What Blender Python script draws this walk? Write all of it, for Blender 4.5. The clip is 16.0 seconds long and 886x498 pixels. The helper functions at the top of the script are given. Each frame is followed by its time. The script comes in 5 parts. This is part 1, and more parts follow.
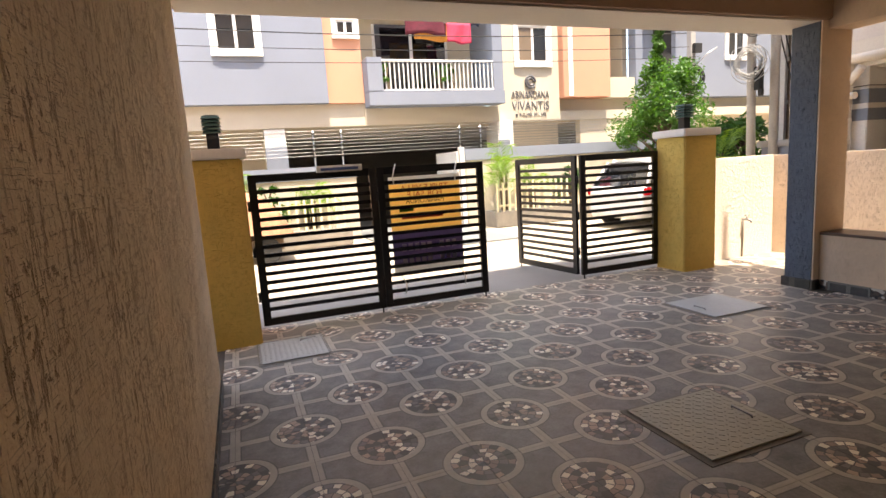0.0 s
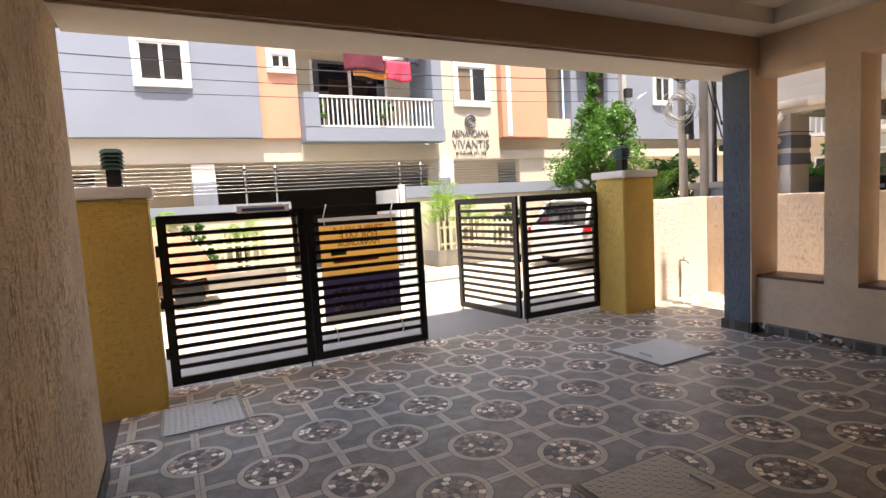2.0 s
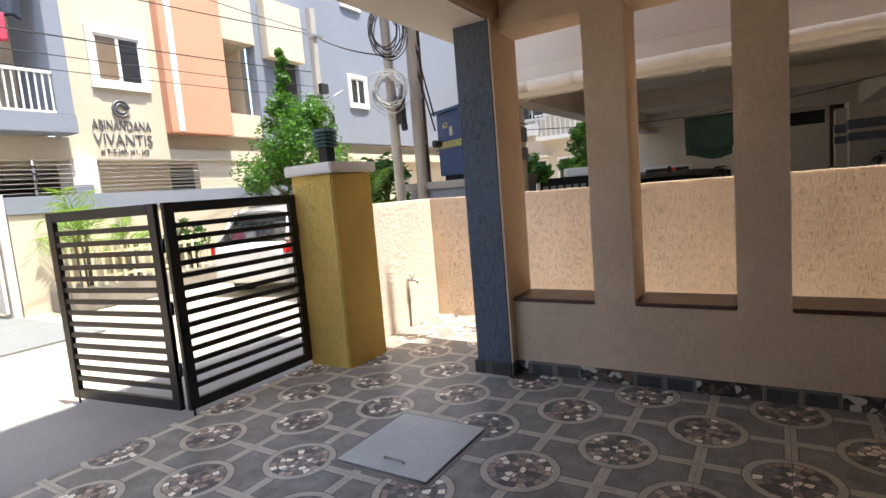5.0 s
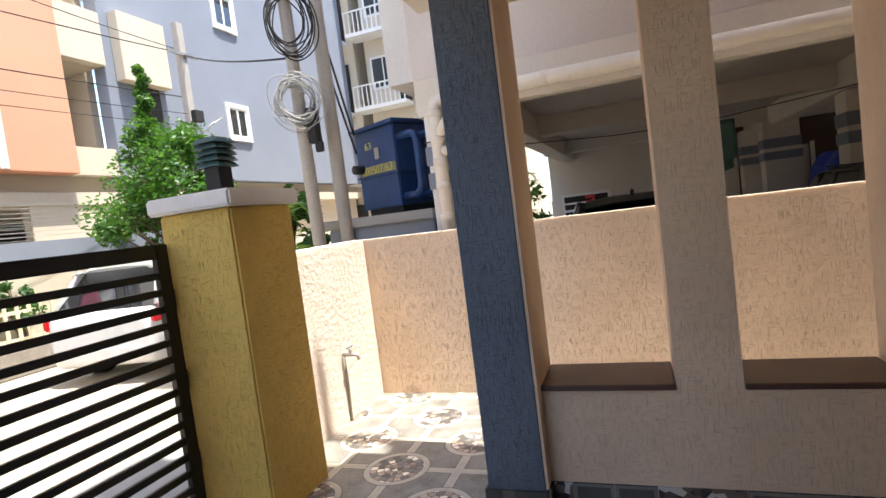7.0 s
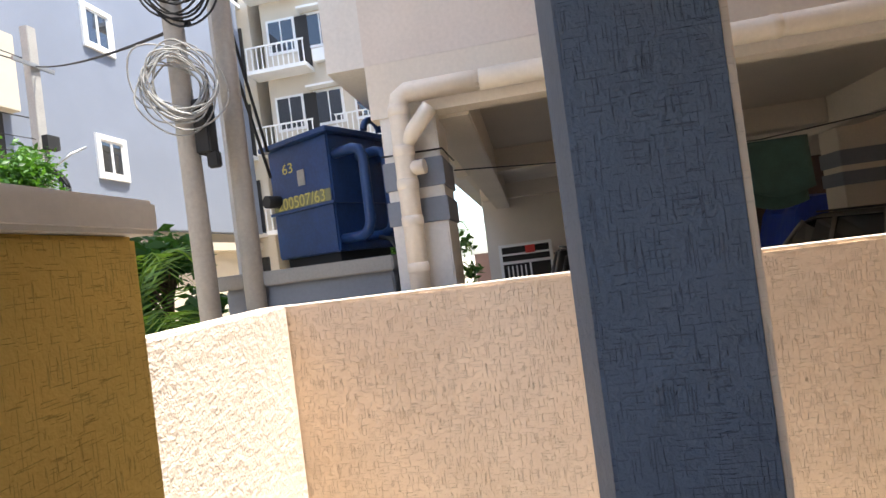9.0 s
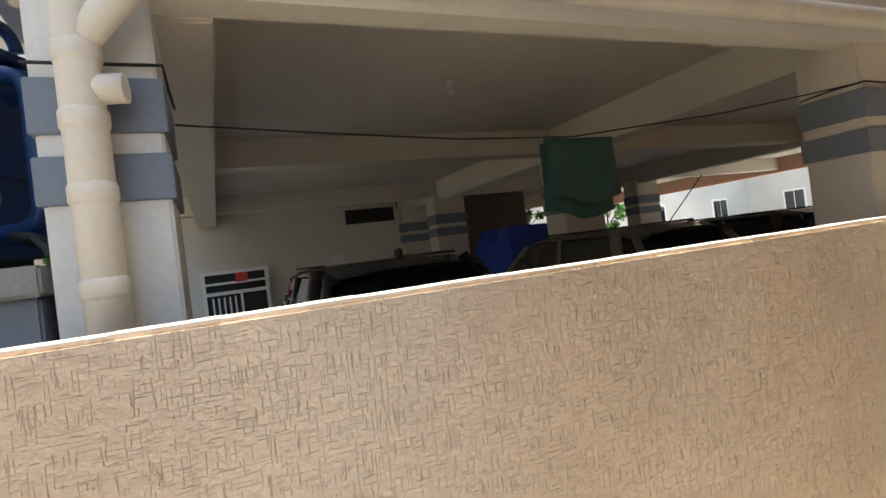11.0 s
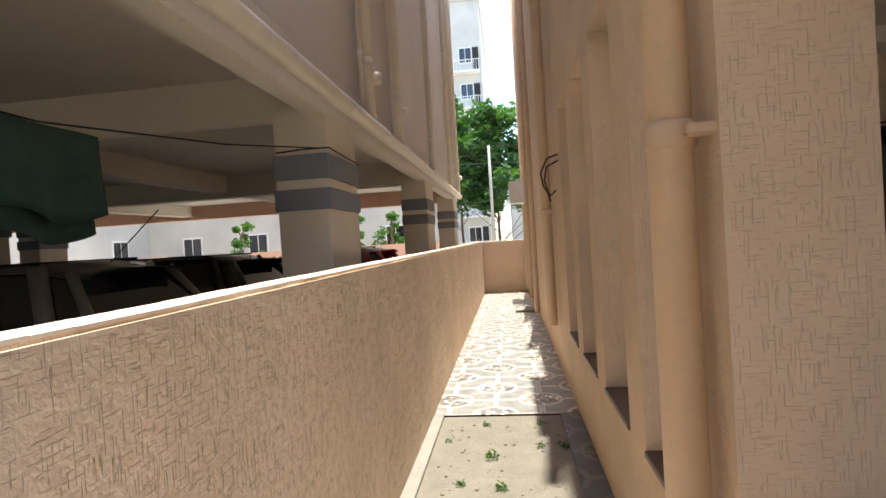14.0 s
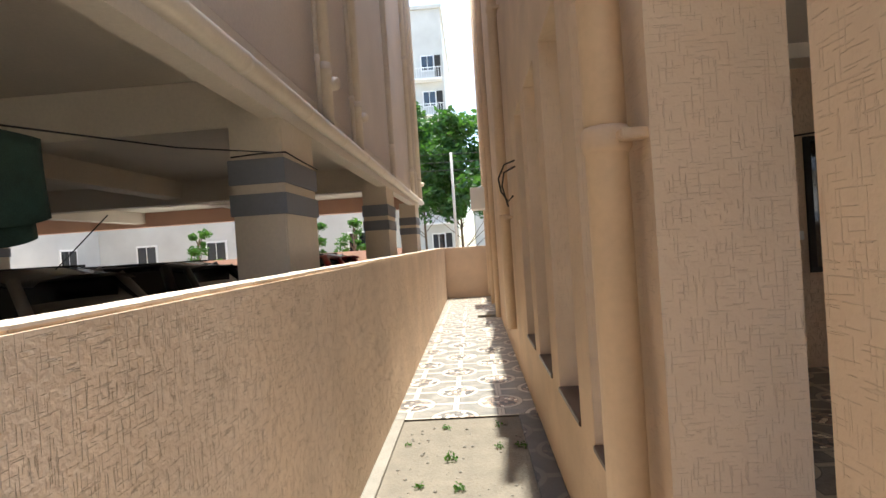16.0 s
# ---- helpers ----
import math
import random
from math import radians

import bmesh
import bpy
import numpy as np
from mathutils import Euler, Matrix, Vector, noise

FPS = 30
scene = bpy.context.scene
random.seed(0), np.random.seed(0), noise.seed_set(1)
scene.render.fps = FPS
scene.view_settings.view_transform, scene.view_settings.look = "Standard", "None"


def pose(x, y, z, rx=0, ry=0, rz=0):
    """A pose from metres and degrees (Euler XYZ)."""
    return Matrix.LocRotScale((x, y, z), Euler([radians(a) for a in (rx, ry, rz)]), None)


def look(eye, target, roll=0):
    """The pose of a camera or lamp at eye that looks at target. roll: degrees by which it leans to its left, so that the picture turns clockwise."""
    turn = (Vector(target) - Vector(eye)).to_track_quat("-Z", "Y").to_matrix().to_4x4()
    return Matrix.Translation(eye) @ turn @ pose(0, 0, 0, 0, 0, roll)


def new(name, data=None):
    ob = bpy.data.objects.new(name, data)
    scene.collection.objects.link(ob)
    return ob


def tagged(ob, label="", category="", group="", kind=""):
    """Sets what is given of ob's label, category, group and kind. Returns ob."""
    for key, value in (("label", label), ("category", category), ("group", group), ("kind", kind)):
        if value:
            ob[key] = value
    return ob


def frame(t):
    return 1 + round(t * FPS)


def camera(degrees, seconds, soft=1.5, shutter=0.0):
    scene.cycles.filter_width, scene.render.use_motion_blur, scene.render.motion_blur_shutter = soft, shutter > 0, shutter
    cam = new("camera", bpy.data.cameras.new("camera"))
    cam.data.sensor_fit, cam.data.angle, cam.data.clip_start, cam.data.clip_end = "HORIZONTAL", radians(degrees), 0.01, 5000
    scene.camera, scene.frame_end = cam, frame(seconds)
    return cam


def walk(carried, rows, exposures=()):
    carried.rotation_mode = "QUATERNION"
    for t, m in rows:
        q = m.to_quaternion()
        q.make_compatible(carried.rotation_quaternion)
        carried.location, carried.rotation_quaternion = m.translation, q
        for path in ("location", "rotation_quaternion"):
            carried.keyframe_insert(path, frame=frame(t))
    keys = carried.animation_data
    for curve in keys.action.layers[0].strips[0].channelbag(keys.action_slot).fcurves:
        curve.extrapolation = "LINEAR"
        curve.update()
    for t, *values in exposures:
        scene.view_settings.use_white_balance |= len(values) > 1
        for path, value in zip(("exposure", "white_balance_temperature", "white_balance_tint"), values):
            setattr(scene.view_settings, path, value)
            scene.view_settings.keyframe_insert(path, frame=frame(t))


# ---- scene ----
cam = camera(79.5, 16.0)
ROWS = [
    (0.0, 0.000, 0.000, 1.500, 81.380, 3.660, -21.050),
    (0.5, 0.034, -0.000, 1.507, 82.570, 3.260, -27.130),
    (1.0, 0.080, 0.030, 1.515, 83.410, 3.820, -30.480),
    (1.5, 0.128, 0.124, 1.516, 83.600, 3.300, -31.460),
    (2.0, 0.207, 0.317, 1.547, 84.810, 3.240, -27.170),
    (2.5, 0.378, 0.553, 1.525, 84.210, 6.060, -30.660),
    (3.0, 0.705, 0.814, 1.513, 83.320, 5.570, -45.820),
    (3.5, 0.958, 1.096, 1.482, 83.280, 4.710, -51.810),
    (4.0, 1.200, 1.432, 1.517, 85.230, 5.540, -53.710),
    (4.5, 1.555, 1.708, 1.469, 83.950, 6.740, -55.310),
    (5.0, 1.833, 1.986, 1.472, 83.760, 4.740, -58.250),
    (10.5, 5.416, 4.504, 1.510, 90.820, 6.690, -104.500),
    (11.0, 5.717, 4.495, 1.482, 90.310, 7.150, -113.130),
    (11.5, 5.967, 4.432, 1.488, 90.260, 7.180, -130.600),
    (12.0, 6.171, 4.420, 1.490, 89.710, 5.010, -151.130),
    (12.5, 6.321, 4.451, 1.505, 90.650, 6.580, -159.685),
    (13.0, 6.378, 4.420, 1.493, 90.220, 4.220, -168.095),
    (13.5, 6.400, 4.412, 1.495, 90.030, 3.790, -171.605),
    (14.0, 6.418, 4.409, 1.494, 89.030, 3.540, -172.945),
    (14.5, 6.411, 4.416, 1.492, 88.570, 3.040, -174.305),
    (15.0, 6.398, 4.447, 1.493, 88.700, 3.570, -174.345),
    (15.5, 6.393, 4.453, 1.479, 89.350, 3.860, -174.425),
    (16.0, 6.374, 4.441, 1.473, 89.520, 3.850, -176.830),
]
PATH = [(row[0], pose(*row[1:])) for row in ROWS] + [
    (7.5, look((3.315, 3.475, 1.530), (5.207, 4.112, 1.429), -8.2)),
    (8.0, look((3.712, 3.705, 1.545), (5.612, 4.335, 1.510), -8.3)),
]
PATH.sort(key=lambda row: row[0])
EXPOSURES = [(0.0, 2.3, 7500, 13), (2.5, 2.15, 7000, 12), (5.0, 2.05, 6600, 8), (8.0, 2.05, 6500, 9), (10.5, 2.15, 6500, 3), (11.0, 2.0, 6300, 0), (11.5, 2.15, 6900, 10), (12.0, 2.02, 6600, 8), (16.0, 1.84, 6450, 5)]
walk(cam, PATH, EXPOSURES)

# ---- light ----
SUN_WAY = Vector((0.025, 0.28, -1.0)).normalized()
world = bpy.data.worlds.new("world")
scene.world = world
world.use_nodes = True
wn = world.node_tree.nodes
sky = wn.new("ShaderNodeTexSky")
sky.sky_type, sky.sun_disc = "NISHITA", False
sky.sun_elevation = math.asin(-SUN_WAY.z)
sky.sun_rotation = math.atan2(-SUN_WAY.x, -SUN_WAY.y)
sky.dust_density, sky.altitude = 2.5, 500
world.node_tree.links.new(sky.outputs[0], wn["Background"].inputs[0])
wn["Background"].inputs[1].default_value = 0.15
sun = new("sun", bpy.data.lights.new("sun", "SUN"))
sun.data.energy, sun.data.angle, sun.data.color = 3.1, radians(0.6), (1.0, 0.95, 0.87)
sun.rotation_euler = SUN_WAY.to_track_quat("-Z", "Y").to_euler()


# ---- materials ----
def material(name):
    m = bpy.data.materials.new(name)
    m.use_nodes = True
    return m, m.node_tree, m.node_tree.nodes["Principled BSDF"]


def nd(nt, kind, **values):
    n = nt.nodes.new("ShaderNode" + kind)
    for k, v in values.items():
        if k == "op":
            n.operation = v
        else:
            n.inputs[int(k[1:])].default_value = v
    return n


def calc(nt, op, a, b=None, c=None):
    n = nt.nodes.new("ShaderNodeMath")
    n.operation = op
    for i, v in enumerate((a, b, c)):
        if v is None:
            continue
        if isinstance(v, (int, float)):
            n.inputs[i].default_value = v
        else:
            nt.links.new(v, n.inputs[i])
    return n.outputs[0]


def mixed(nt, fac, a, b):
    n = nt.nodes.new("ShaderNodeMix")
    n.data_type = "RGBA"
    for s, v in ((n.inputs[0], fac), (n.inputs[6], a), (n.inputs[7], b)):
        if isinstance(v, (int, float)):
            s.default_value = v
        elif isinstance(v, (tuple, list)):
            s.default_value = (*v[:3], 1)
        else:
            nt.links.new(v, s)
    return n.outputs[2]


def texture(nt, vec, scale, detail=4.0, rough=0.55):
    n = nt.nodes.new("ShaderNodeTexNoise")
    n.inputs["Scale"].default_value, n.inputs["Detail"].default_value, n.inputs["Roughness"].default_value = scale, detail, rough
    nt.links.new(vec, n.inputs["Vector"])
    return n.outputs[0]


def ranged(nt, v, a, b, lo=0.0, hi=1.0):
    n = nt.nodes.new("ShaderNodeMapRange")
    nt.links.new(v, n.inputs[0])
    for i, x in enumerate((a, b, lo, hi)):
        n.inputs[i + 1].default_value = x
    return n.outputs[0]


def place_of(nt):
    return nt.nodes.new("ShaderNodeNewGeometry").outputs["Position"]


def scaled(nt, vec, s):
    n = nt.nodes.new("ShaderNodeMapping")
    n.inputs["Scale"].default_value = s
    nt.links.new(vec, n.inputs["Vector"])
    return n.outputs[0]


def bumped(nt, bsdf, height, strength, distance):
    b = nt.nodes.new("ShaderNodeBump")
    b.inputs["Strength"].default_value, b.inputs["Distance"].default_value = strength, distance
    nt.links.new(height, b.inputs["Height"])
    nt.links.new(b.outputs[0], bsdf.inputs["Normal"])


def plain(name, color, rough=0.6, metal=0.0, vary=0.12, fine=40.0, coarse=2.5, bump=0.15, dist=0.003):
    """Paint, metal, cloth or plaster with grain and stains."""
    m, nt, b = material(name)
    p = place_of(nt)
    g, s = texture(nt, p, fine), texture(nt, p, coarse, 6.0)
    k = calc(nt, "ADD", calc(nt, "MULTIPLY", g, 0.4), calc(nt, "MULTIPLY", s, 0.6))
    f = ranged(nt, k, 0.3, 0.7)
    dark = tuple(c * (1 - vary) for c in color)
    light = tuple(min(1, c * (1 + vary * 0.6)) for c in color)
    nt.links.new(mixed(nt, f, dark, light), b.inputs["Base Color"])
    nt.links.new(ranged(nt, s, 0.3, 0.7, max(0, rough - 0.08), min(1, rough + 0.08)), b.inputs["Roughness"])
    b.inputs["Metallic"].default_value = metal
    if bump:
        bumped(nt, b, g, bump, dist)
    return m


def stucco(name, color, depth=1.0, vary=0.16, grime=(0.30, 0.22, 0.16), cuts=True, drag=False, groove_dark=0.42):
    """Sand plaster scored with short upright and level scratches, over a paint with faint stains."""
    m, nt, b = material(name)
    p = place_of(nt)
    sep = nt.nodes.new("ShaderNodeSeparateXYZ")
    nt.links.new(p, sep.inputs[0])
    u = calc(nt, "ADD", sep.outputs[0], sep.outputs[1])
    comb = nt.nodes.new("ShaderNodeCombineXYZ")
    nt.links.new(u, comb.inputs[0])
    nt.links.new(sep.outputs[2], comb.inputs[1])
    v = comb.outputs[0]
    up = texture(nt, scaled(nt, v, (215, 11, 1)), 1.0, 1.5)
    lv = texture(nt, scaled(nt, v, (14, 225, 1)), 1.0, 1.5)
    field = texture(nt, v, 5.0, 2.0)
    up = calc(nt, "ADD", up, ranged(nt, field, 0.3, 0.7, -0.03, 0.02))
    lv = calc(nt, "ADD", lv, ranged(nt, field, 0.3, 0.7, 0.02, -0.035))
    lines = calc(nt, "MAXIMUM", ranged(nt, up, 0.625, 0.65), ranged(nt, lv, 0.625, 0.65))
    sand = texture(nt, p, 110.0, 3.0)
    lump = texture(nt, p, 22.0, 3.0)
    stain = texture(nt, p, 1.7, 6.0)
    h = calc(nt, "ADD", calc(nt, "MULTIPLY", sand, 0.25), calc(nt, "MULTIPLY", lump, 0.6))
    if cuts:
        h = calc(nt, "SUBTRACT", h, calc(nt, "MULTIPLY", lines, 0.9 * min(1.0, groove_dark * 2.4)))
    dark = tuple(c * (1 - vary) for c in color)
    col = mixed(nt, ranged(nt, stain, 0.35, 0.7), dark, color)
    col = mixed(nt, ranged(nt, texture(nt, p, 6.5, 8.0), 0.60, 0.80, 0, 0.22), col, tuple(c * g * 2.2 for c, g in zip(color, grime)))
    # Scratches are darkened in the colour, for groove dirt and the shade inside.
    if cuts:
        col = mixed(nt, calc(nt, "MULTIPLY", lines, groove_dark), col, tuple(c * 0.5 for c in color))
    if drag:
        pull = texture(nt, scaled(nt, v, (38, 6, 1)), 1.0, 5.0, 0.75)
        pits = texture(nt, scaled(nt, v, (45, 38, 1)), 1.0, 4.0, 0.65)
        worn = ranged(nt, texture(nt, v, 3.2, 4.0), 0.36, 0.6)
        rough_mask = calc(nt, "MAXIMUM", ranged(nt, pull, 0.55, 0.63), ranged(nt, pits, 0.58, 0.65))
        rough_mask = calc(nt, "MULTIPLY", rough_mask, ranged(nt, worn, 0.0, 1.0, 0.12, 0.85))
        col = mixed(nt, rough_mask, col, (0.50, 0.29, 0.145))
        h = calc(nt, "SUBTRACT", h, calc(nt, "MULTIPLY", rough_mask, 0.8))
    nt.links.new(col, b.inputs["Base Color"])
    b.inputs["Roughness"].default_value = 0.82
    b.inputs["Specular IOR Level"].default_value = 0.25
    bumped(nt, b, h, 1.0, 0.0085 * depth)
    return m


def tile_print(name, dark=1.0):
    """Printed floor tile: rings of pebble mosaic alternating with crossing bands, on a 0.4 m grid."""
    m, nt, b = material(name)
    p = place_of(nt)
    sep = nt.nodes.new("ShaderNodeSeparateXYZ")
    nt.links.new(p, sep.inputs[0])
    u = calc(nt, "DIVIDE", calc(nt, "SUBTRACT", sep.outputs[0], 4.22), 0.4)
    v = calc(nt, "DIVIDE", calc(nt, "SUBTRACT", sep.outputs[1], 2.335), 0.4)
    a = calc(nt, "ROUND", calc(nt, "MULTIPLY", calc(nt, "ADD", u, v), 0.5))
    c = calc(nt, "ROUND", calc(nt, "MULTIPLY", calc(nt, "SUBTRACT", u, v), 0.5))
    du = calc(nt, "SUBTRACT", u, calc(nt, "ADD", a, c))
    dv = calc(nt, "SUBTRACT", v, calc(nt, "SUBTRACT", a, c))
    r = calc(nt, "SQRT", calc(nt, "ADD", calc(nt, "POWER", du, 2.0), calc(nt, "POWER", dv, 2.0)))
    bu = calc(nt, "ABSOLUTE", calc(nt, "SUBTRACT", u, calc(nt, "ROUND", u)))
    bv = calc(nt, "ABSOLUTE", calc(nt, "SUBTRACT", v, calc(nt, "ROUND", v)))
    near = calc(nt, "MINIMUM", bu, bv)
    band = calc(nt, "LESS_THAN", near, 0.078)
    groove = calc(nt, "LESS_THAN", calc(nt, "ABSOLUTE", calc(nt, "SUBTRACT", near, 0.078)), 0.010)
    inside = calc(nt, "LESS_THAN", r, 0.52)
    ring = calc(nt, "MULTIPLY", inside, calc(nt, "GREATER_THAN", r, 0.43))
    core = calc(nt, "LESS_THAN", r, 0.425)
    ring_line = calc(nt, "LESS_THAN", calc(nt, "ABSOLUTE", calc(nt, "SUBTRACT", r, 0.525)), 0.010)
    cloud, fine = texture(nt, p, 7.0, 7.0, 0.65), texture(nt, p, 60.0, 4.0)
    k = calc(nt, "ADD", calc(nt, "MULTIPLY", cloud, 0.75), calc(nt, "MULTIPLY", fine, 0.25))
    slate = mixed(nt, ranged(nt, k, 0.36, 0.64), (0.075 * dark, 0.071 * dark, 0.063 * dark), (0.19 * dark, 0.178 * dark, 0.157 * dark))
    pale = mixed(nt, ranged(nt, k, 0.35, 0.65), (0.25 * dark, 0.225 * dark, 0.185 * dark), (0.36 * dark, 0.325 * dark, 0.27 * dark))
    wob = calc(nt, "MULTIPLY", calc(nt, "SUBTRACT", texture(nt, p, 14.0, 1.0), 0.5), 0.10)
    rr = calc(nt, "MULTIPLY", calc(nt, "ADD", r, wob), 9.6)
    band_no = calc(nt, "FLOOR", rr)
    turn = calc(nt, "MULTIPLY", calc(nt, "ADD", calc(nt, "ARCTAN2", dv, du), wob), 0.159155)
    sect = calc(nt, "MULTIPLY", turn, calc(nt, "ADD", calc(nt, "MULTIPLY", band_no, 5.0), 5.0))
    sect = calc(nt, "ADD", sect, calc(nt, "MULTIPLY", band_no, 0.37))
    ident = nt.nodes.new("ShaderNodeCombineXYZ")
    nt.links.new(calc(nt, "ADD", band_no, calc(nt, "MULTIPLY", a, 7.0)), ident.inputs[0])
    nt.links.new(calc(nt, "FLOOR", sect), ident.inputs[1])
    nt.links.new(c, ident.inputs[2])
    vor = nt.nodes.new("ShaderNodeTexWhiteNoise")
    nt.links.new(ident.outputs[0], vor.inputs["Vector"])
    gap_r = calc(nt, "ABSOLUTE", calc(nt, "SUBTRACT", calc(nt, "FRACT", rr), 0.5))
    gap_s = calc(nt, "ABSOLUTE", calc(nt, "SUBTRACT", calc(nt, "FRACT", sect), 0.5))
    joint = calc(nt, "SUBTRACT", 0.5, calc(nt, "MAXIMUM", gap_r, gap_s))
    pick = nt.nodes.new("ShaderNodeValToRGB")
    pick.color_ramp.interpolation = "CONSTANT"
    stops = [(0.0, (0.06, 0.055, 0.05)), (0.22, (0.13, 0.12, 0.11)), (0.42, (0.23, 0.17, 0.13)), (0.62, (0.10, 0.09, 0.085)), (0.70, (0.60, 0.55, 0.46)), (0.88, (0.32, 0.24, 0.18))]
    for i, (pos, col) in enumerate(stops):
        e = pick.color_ramp.elements[i] if i < 2 else pick.color_ramp.elements.new(pos)
        e.position, e.color = pos, (*[x * dark for x in col], 1)
    sc = nt.nodes.new("ShaderNodeSeparateColor")
    nt.links.new(vor.outputs["Color"], sc.inputs[0])
    nt.links.new(sc.outputs[0], pick.inputs[0])
    stones = mixed(nt, calc(nt, "LESS_THAN", joint, 0.07), pick.outputs[0], (0.06 * dark, 0.055 * dark, 0.05 * dark))
    col = mixed(nt, band, slate, pale)
    col = mixed(nt, calc(nt, "MULTIPLY", groove, 0.7), col, (0.07, 0.06, 0.055))
    col = mixed(nt, inside, col, pale)
    col = mixed(nt, core, col, stones)
    col = mixed(nt, calc(nt, "MULTIPLY", ring_line, 0.6), col, (0.07, 0.06, 0.055))
    dust = ranged(nt, texture(nt, p, 1.1, 7.0, 0.6), 0.45, 0.75, 0.0, 0.14)
    col = mixed(nt, dust, col, (0.30, 0.25, 0.20))
    nt.links.new(col, b.inputs["Base Color"])
    nt.links.new(ranged(nt, cloud, 0.3, 0.7, 0.30, 0.52), b.inputs["Roughness"])
    h = calc(nt, "ADD", calc(nt, "MULTIPLY", fine, 0.4), calc(nt, "MULTIPLY", calc(nt, "MULTIPLY", core, calc(nt, "MINIMUM", joint, 0.15)), 1.5))
    bumped(nt, b, h, 0.25, 0.003)
    return m


def clear(name, tint, rough=0.03):
    m, nt, b = material(name)
    b.inputs["Base Color"].default_value = (*tint, 1)
    b.inputs["Roughness"].default_value = rough
    b.inputs["Specular IOR Level"].default_value = 0.8
    b.inputs["Coat Weight"].default_value = 0.6
    return m


def leafy(name, color, vary=0.5):
    m, nt, b = material(name)
    g = nt.nodes.new("ShaderNodeNewGeometry")
    lo, hi = tuple(c * (1 - vary) for c in color), tuple(c * (1 + vary) for c in color)
    nt.links.new(mixed(nt, g.outputs["Random Per Island"], lo, hi), b.inputs["Base Color"])
    b.inputs["Roughness"].default_value = 0.5
    tr = nt.nodes.new("ShaderNodeBsdfTranslucent")
    tr.inputs[0].default_value = (color[0] * 2.2, color[1] * 2.0, color[2] * 0.8, 1)
    mx = nt.nodes.new("ShaderNodeMixShader")
    mx.inputs[0].default_value = 0.4
    nt.links.new(b.outputs[0], mx.inputs[1])
    nt.links.new(tr.outputs[0], mx.inputs[2])
    nt.links.new(mx.outputs[0], nt.nodes["Material Output"].inputs[0])
    return m


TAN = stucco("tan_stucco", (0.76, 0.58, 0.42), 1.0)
TAN_SOFT = stucco("soft_tan_stucco", (0.78, 0.60, 0.43), 0.5, groove_dark=0.15)
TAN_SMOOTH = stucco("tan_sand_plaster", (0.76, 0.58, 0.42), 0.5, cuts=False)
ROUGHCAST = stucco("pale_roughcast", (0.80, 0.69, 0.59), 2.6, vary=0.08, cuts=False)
TAN_ROUGH = stucco("rough_tan_stucco", (0.93, 0.71, 0.46), 1.7, vary=0.15, drag=True, groove_dark=0.3)
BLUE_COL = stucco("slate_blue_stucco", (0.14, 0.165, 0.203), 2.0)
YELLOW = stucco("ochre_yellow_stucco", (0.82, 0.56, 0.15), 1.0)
BROWN_PAINT = plain("brown_tan_paint", (0.44, 0.29, 0.19), 0.75, vary=0.1)
CEIL = plain("ceiling_paint", (0.80, 0.73, 0.64), 0.85, vary=0.06)
MORTAR = plain("pale_mortar", (0.72, 0.62, 0.52), 0.9, vary=0.15, bump=0.5)
CAP = plain("white_cap_paint", (0.78, 0.74, 0.68), 0.7, vary=0.1)
TILE = tile_print("printed_floor_tile", 1.7)
SKIRT = tile_print("dark_skirting_tile", 0.35)
GROUT = plain("tile_grout", (0.10, 0.085, 0.07), 0.9)
BLACK = plain("black_gate_paint", (0.012, 0.012, 0.013), 0.38, 0.2, vary=0.3, bump=0.05)
GRANITE = plain("brown_granite", (0.10, 0.055, 0.04), 0.35, vary=0.3, fine=160)
HATCH = plain("cream_steel_plate", (0.50, 0.46, 0.35), 0.5, 0.1, vary=0.16)
HATCH_GREY = plain("pale_grey_steel_plate", (0.52, 0.53, 0.50), 0.5, 0.1, vary=0.16)
CEMENT = plain("rough_cement", (0.26, 0.235, 0.20), 0.92, vary=0.3, fine=70, coarse=4, bump=0.5, dist=0.006)
DIRT = plain("sandy_cement", (0.19, 0.165, 0.13), 0.95, vary=0.3, fine=50, coarse=5, bump=0.7, dist=0.012)
ROAD = plain("dusty_concrete_road", (0.42, 0.36, 0.28), 0.95, vary=0.25, fine=60, coarse=0.6, bump=0.4, dist=0.006)
RAMP = plain("grey_cement_ramp", (0.30, 0.29, 0.27), 0.9, vary=0.2, fine=60, coarse=1.2, bump=0.4, dist=0.006)
CREAM = plain("cream_facade", (0.60, 0.53, 0.42), 0.85, vary=0.12, coarse=0.8)
GREYBLUE = plain("grey_blue_facade", (0.22, 0.245, 0.30), 0.85, vary=0.12, coarse=0.7)
PEACH = plain("peach_facade", (0.62, 0.31, 0.20), 0.85, vary=0.1, coarse=0.8)
WHITE = plain("white_paint", (0.80, 0.79, 0.76), 0.55, vary=0.08)
PVC = plain("cream_pipe", (0.74, 0.66, 0.55), 0.45, vary=0.1, coarse=6)
PIPE_TAN = plain("tan_painted_pipe", (0.64, 0.47, 0.32), 0.55, vary=0.12, coarse=6)
NB_WALL = plain("neighbour_plaster", (0.72, 0.65, 0.55), 0.85, vary=0.12, coarse=1.2)
NB_UPPER = plain("neighbour_upper_plaster", (0.68, 0.61, 0.54), 0.85, vary=0.14, coarse=0.9)
NB_WHITE = plain("neighbour_white_plaster", (0.72, 0.69, 0.64), 0.85, vary=0.14, coarse=1.2)
NB_PINK = plain("pink_plaster", (0.62, 0.38, 0.28), 0.85, vary=0.1)
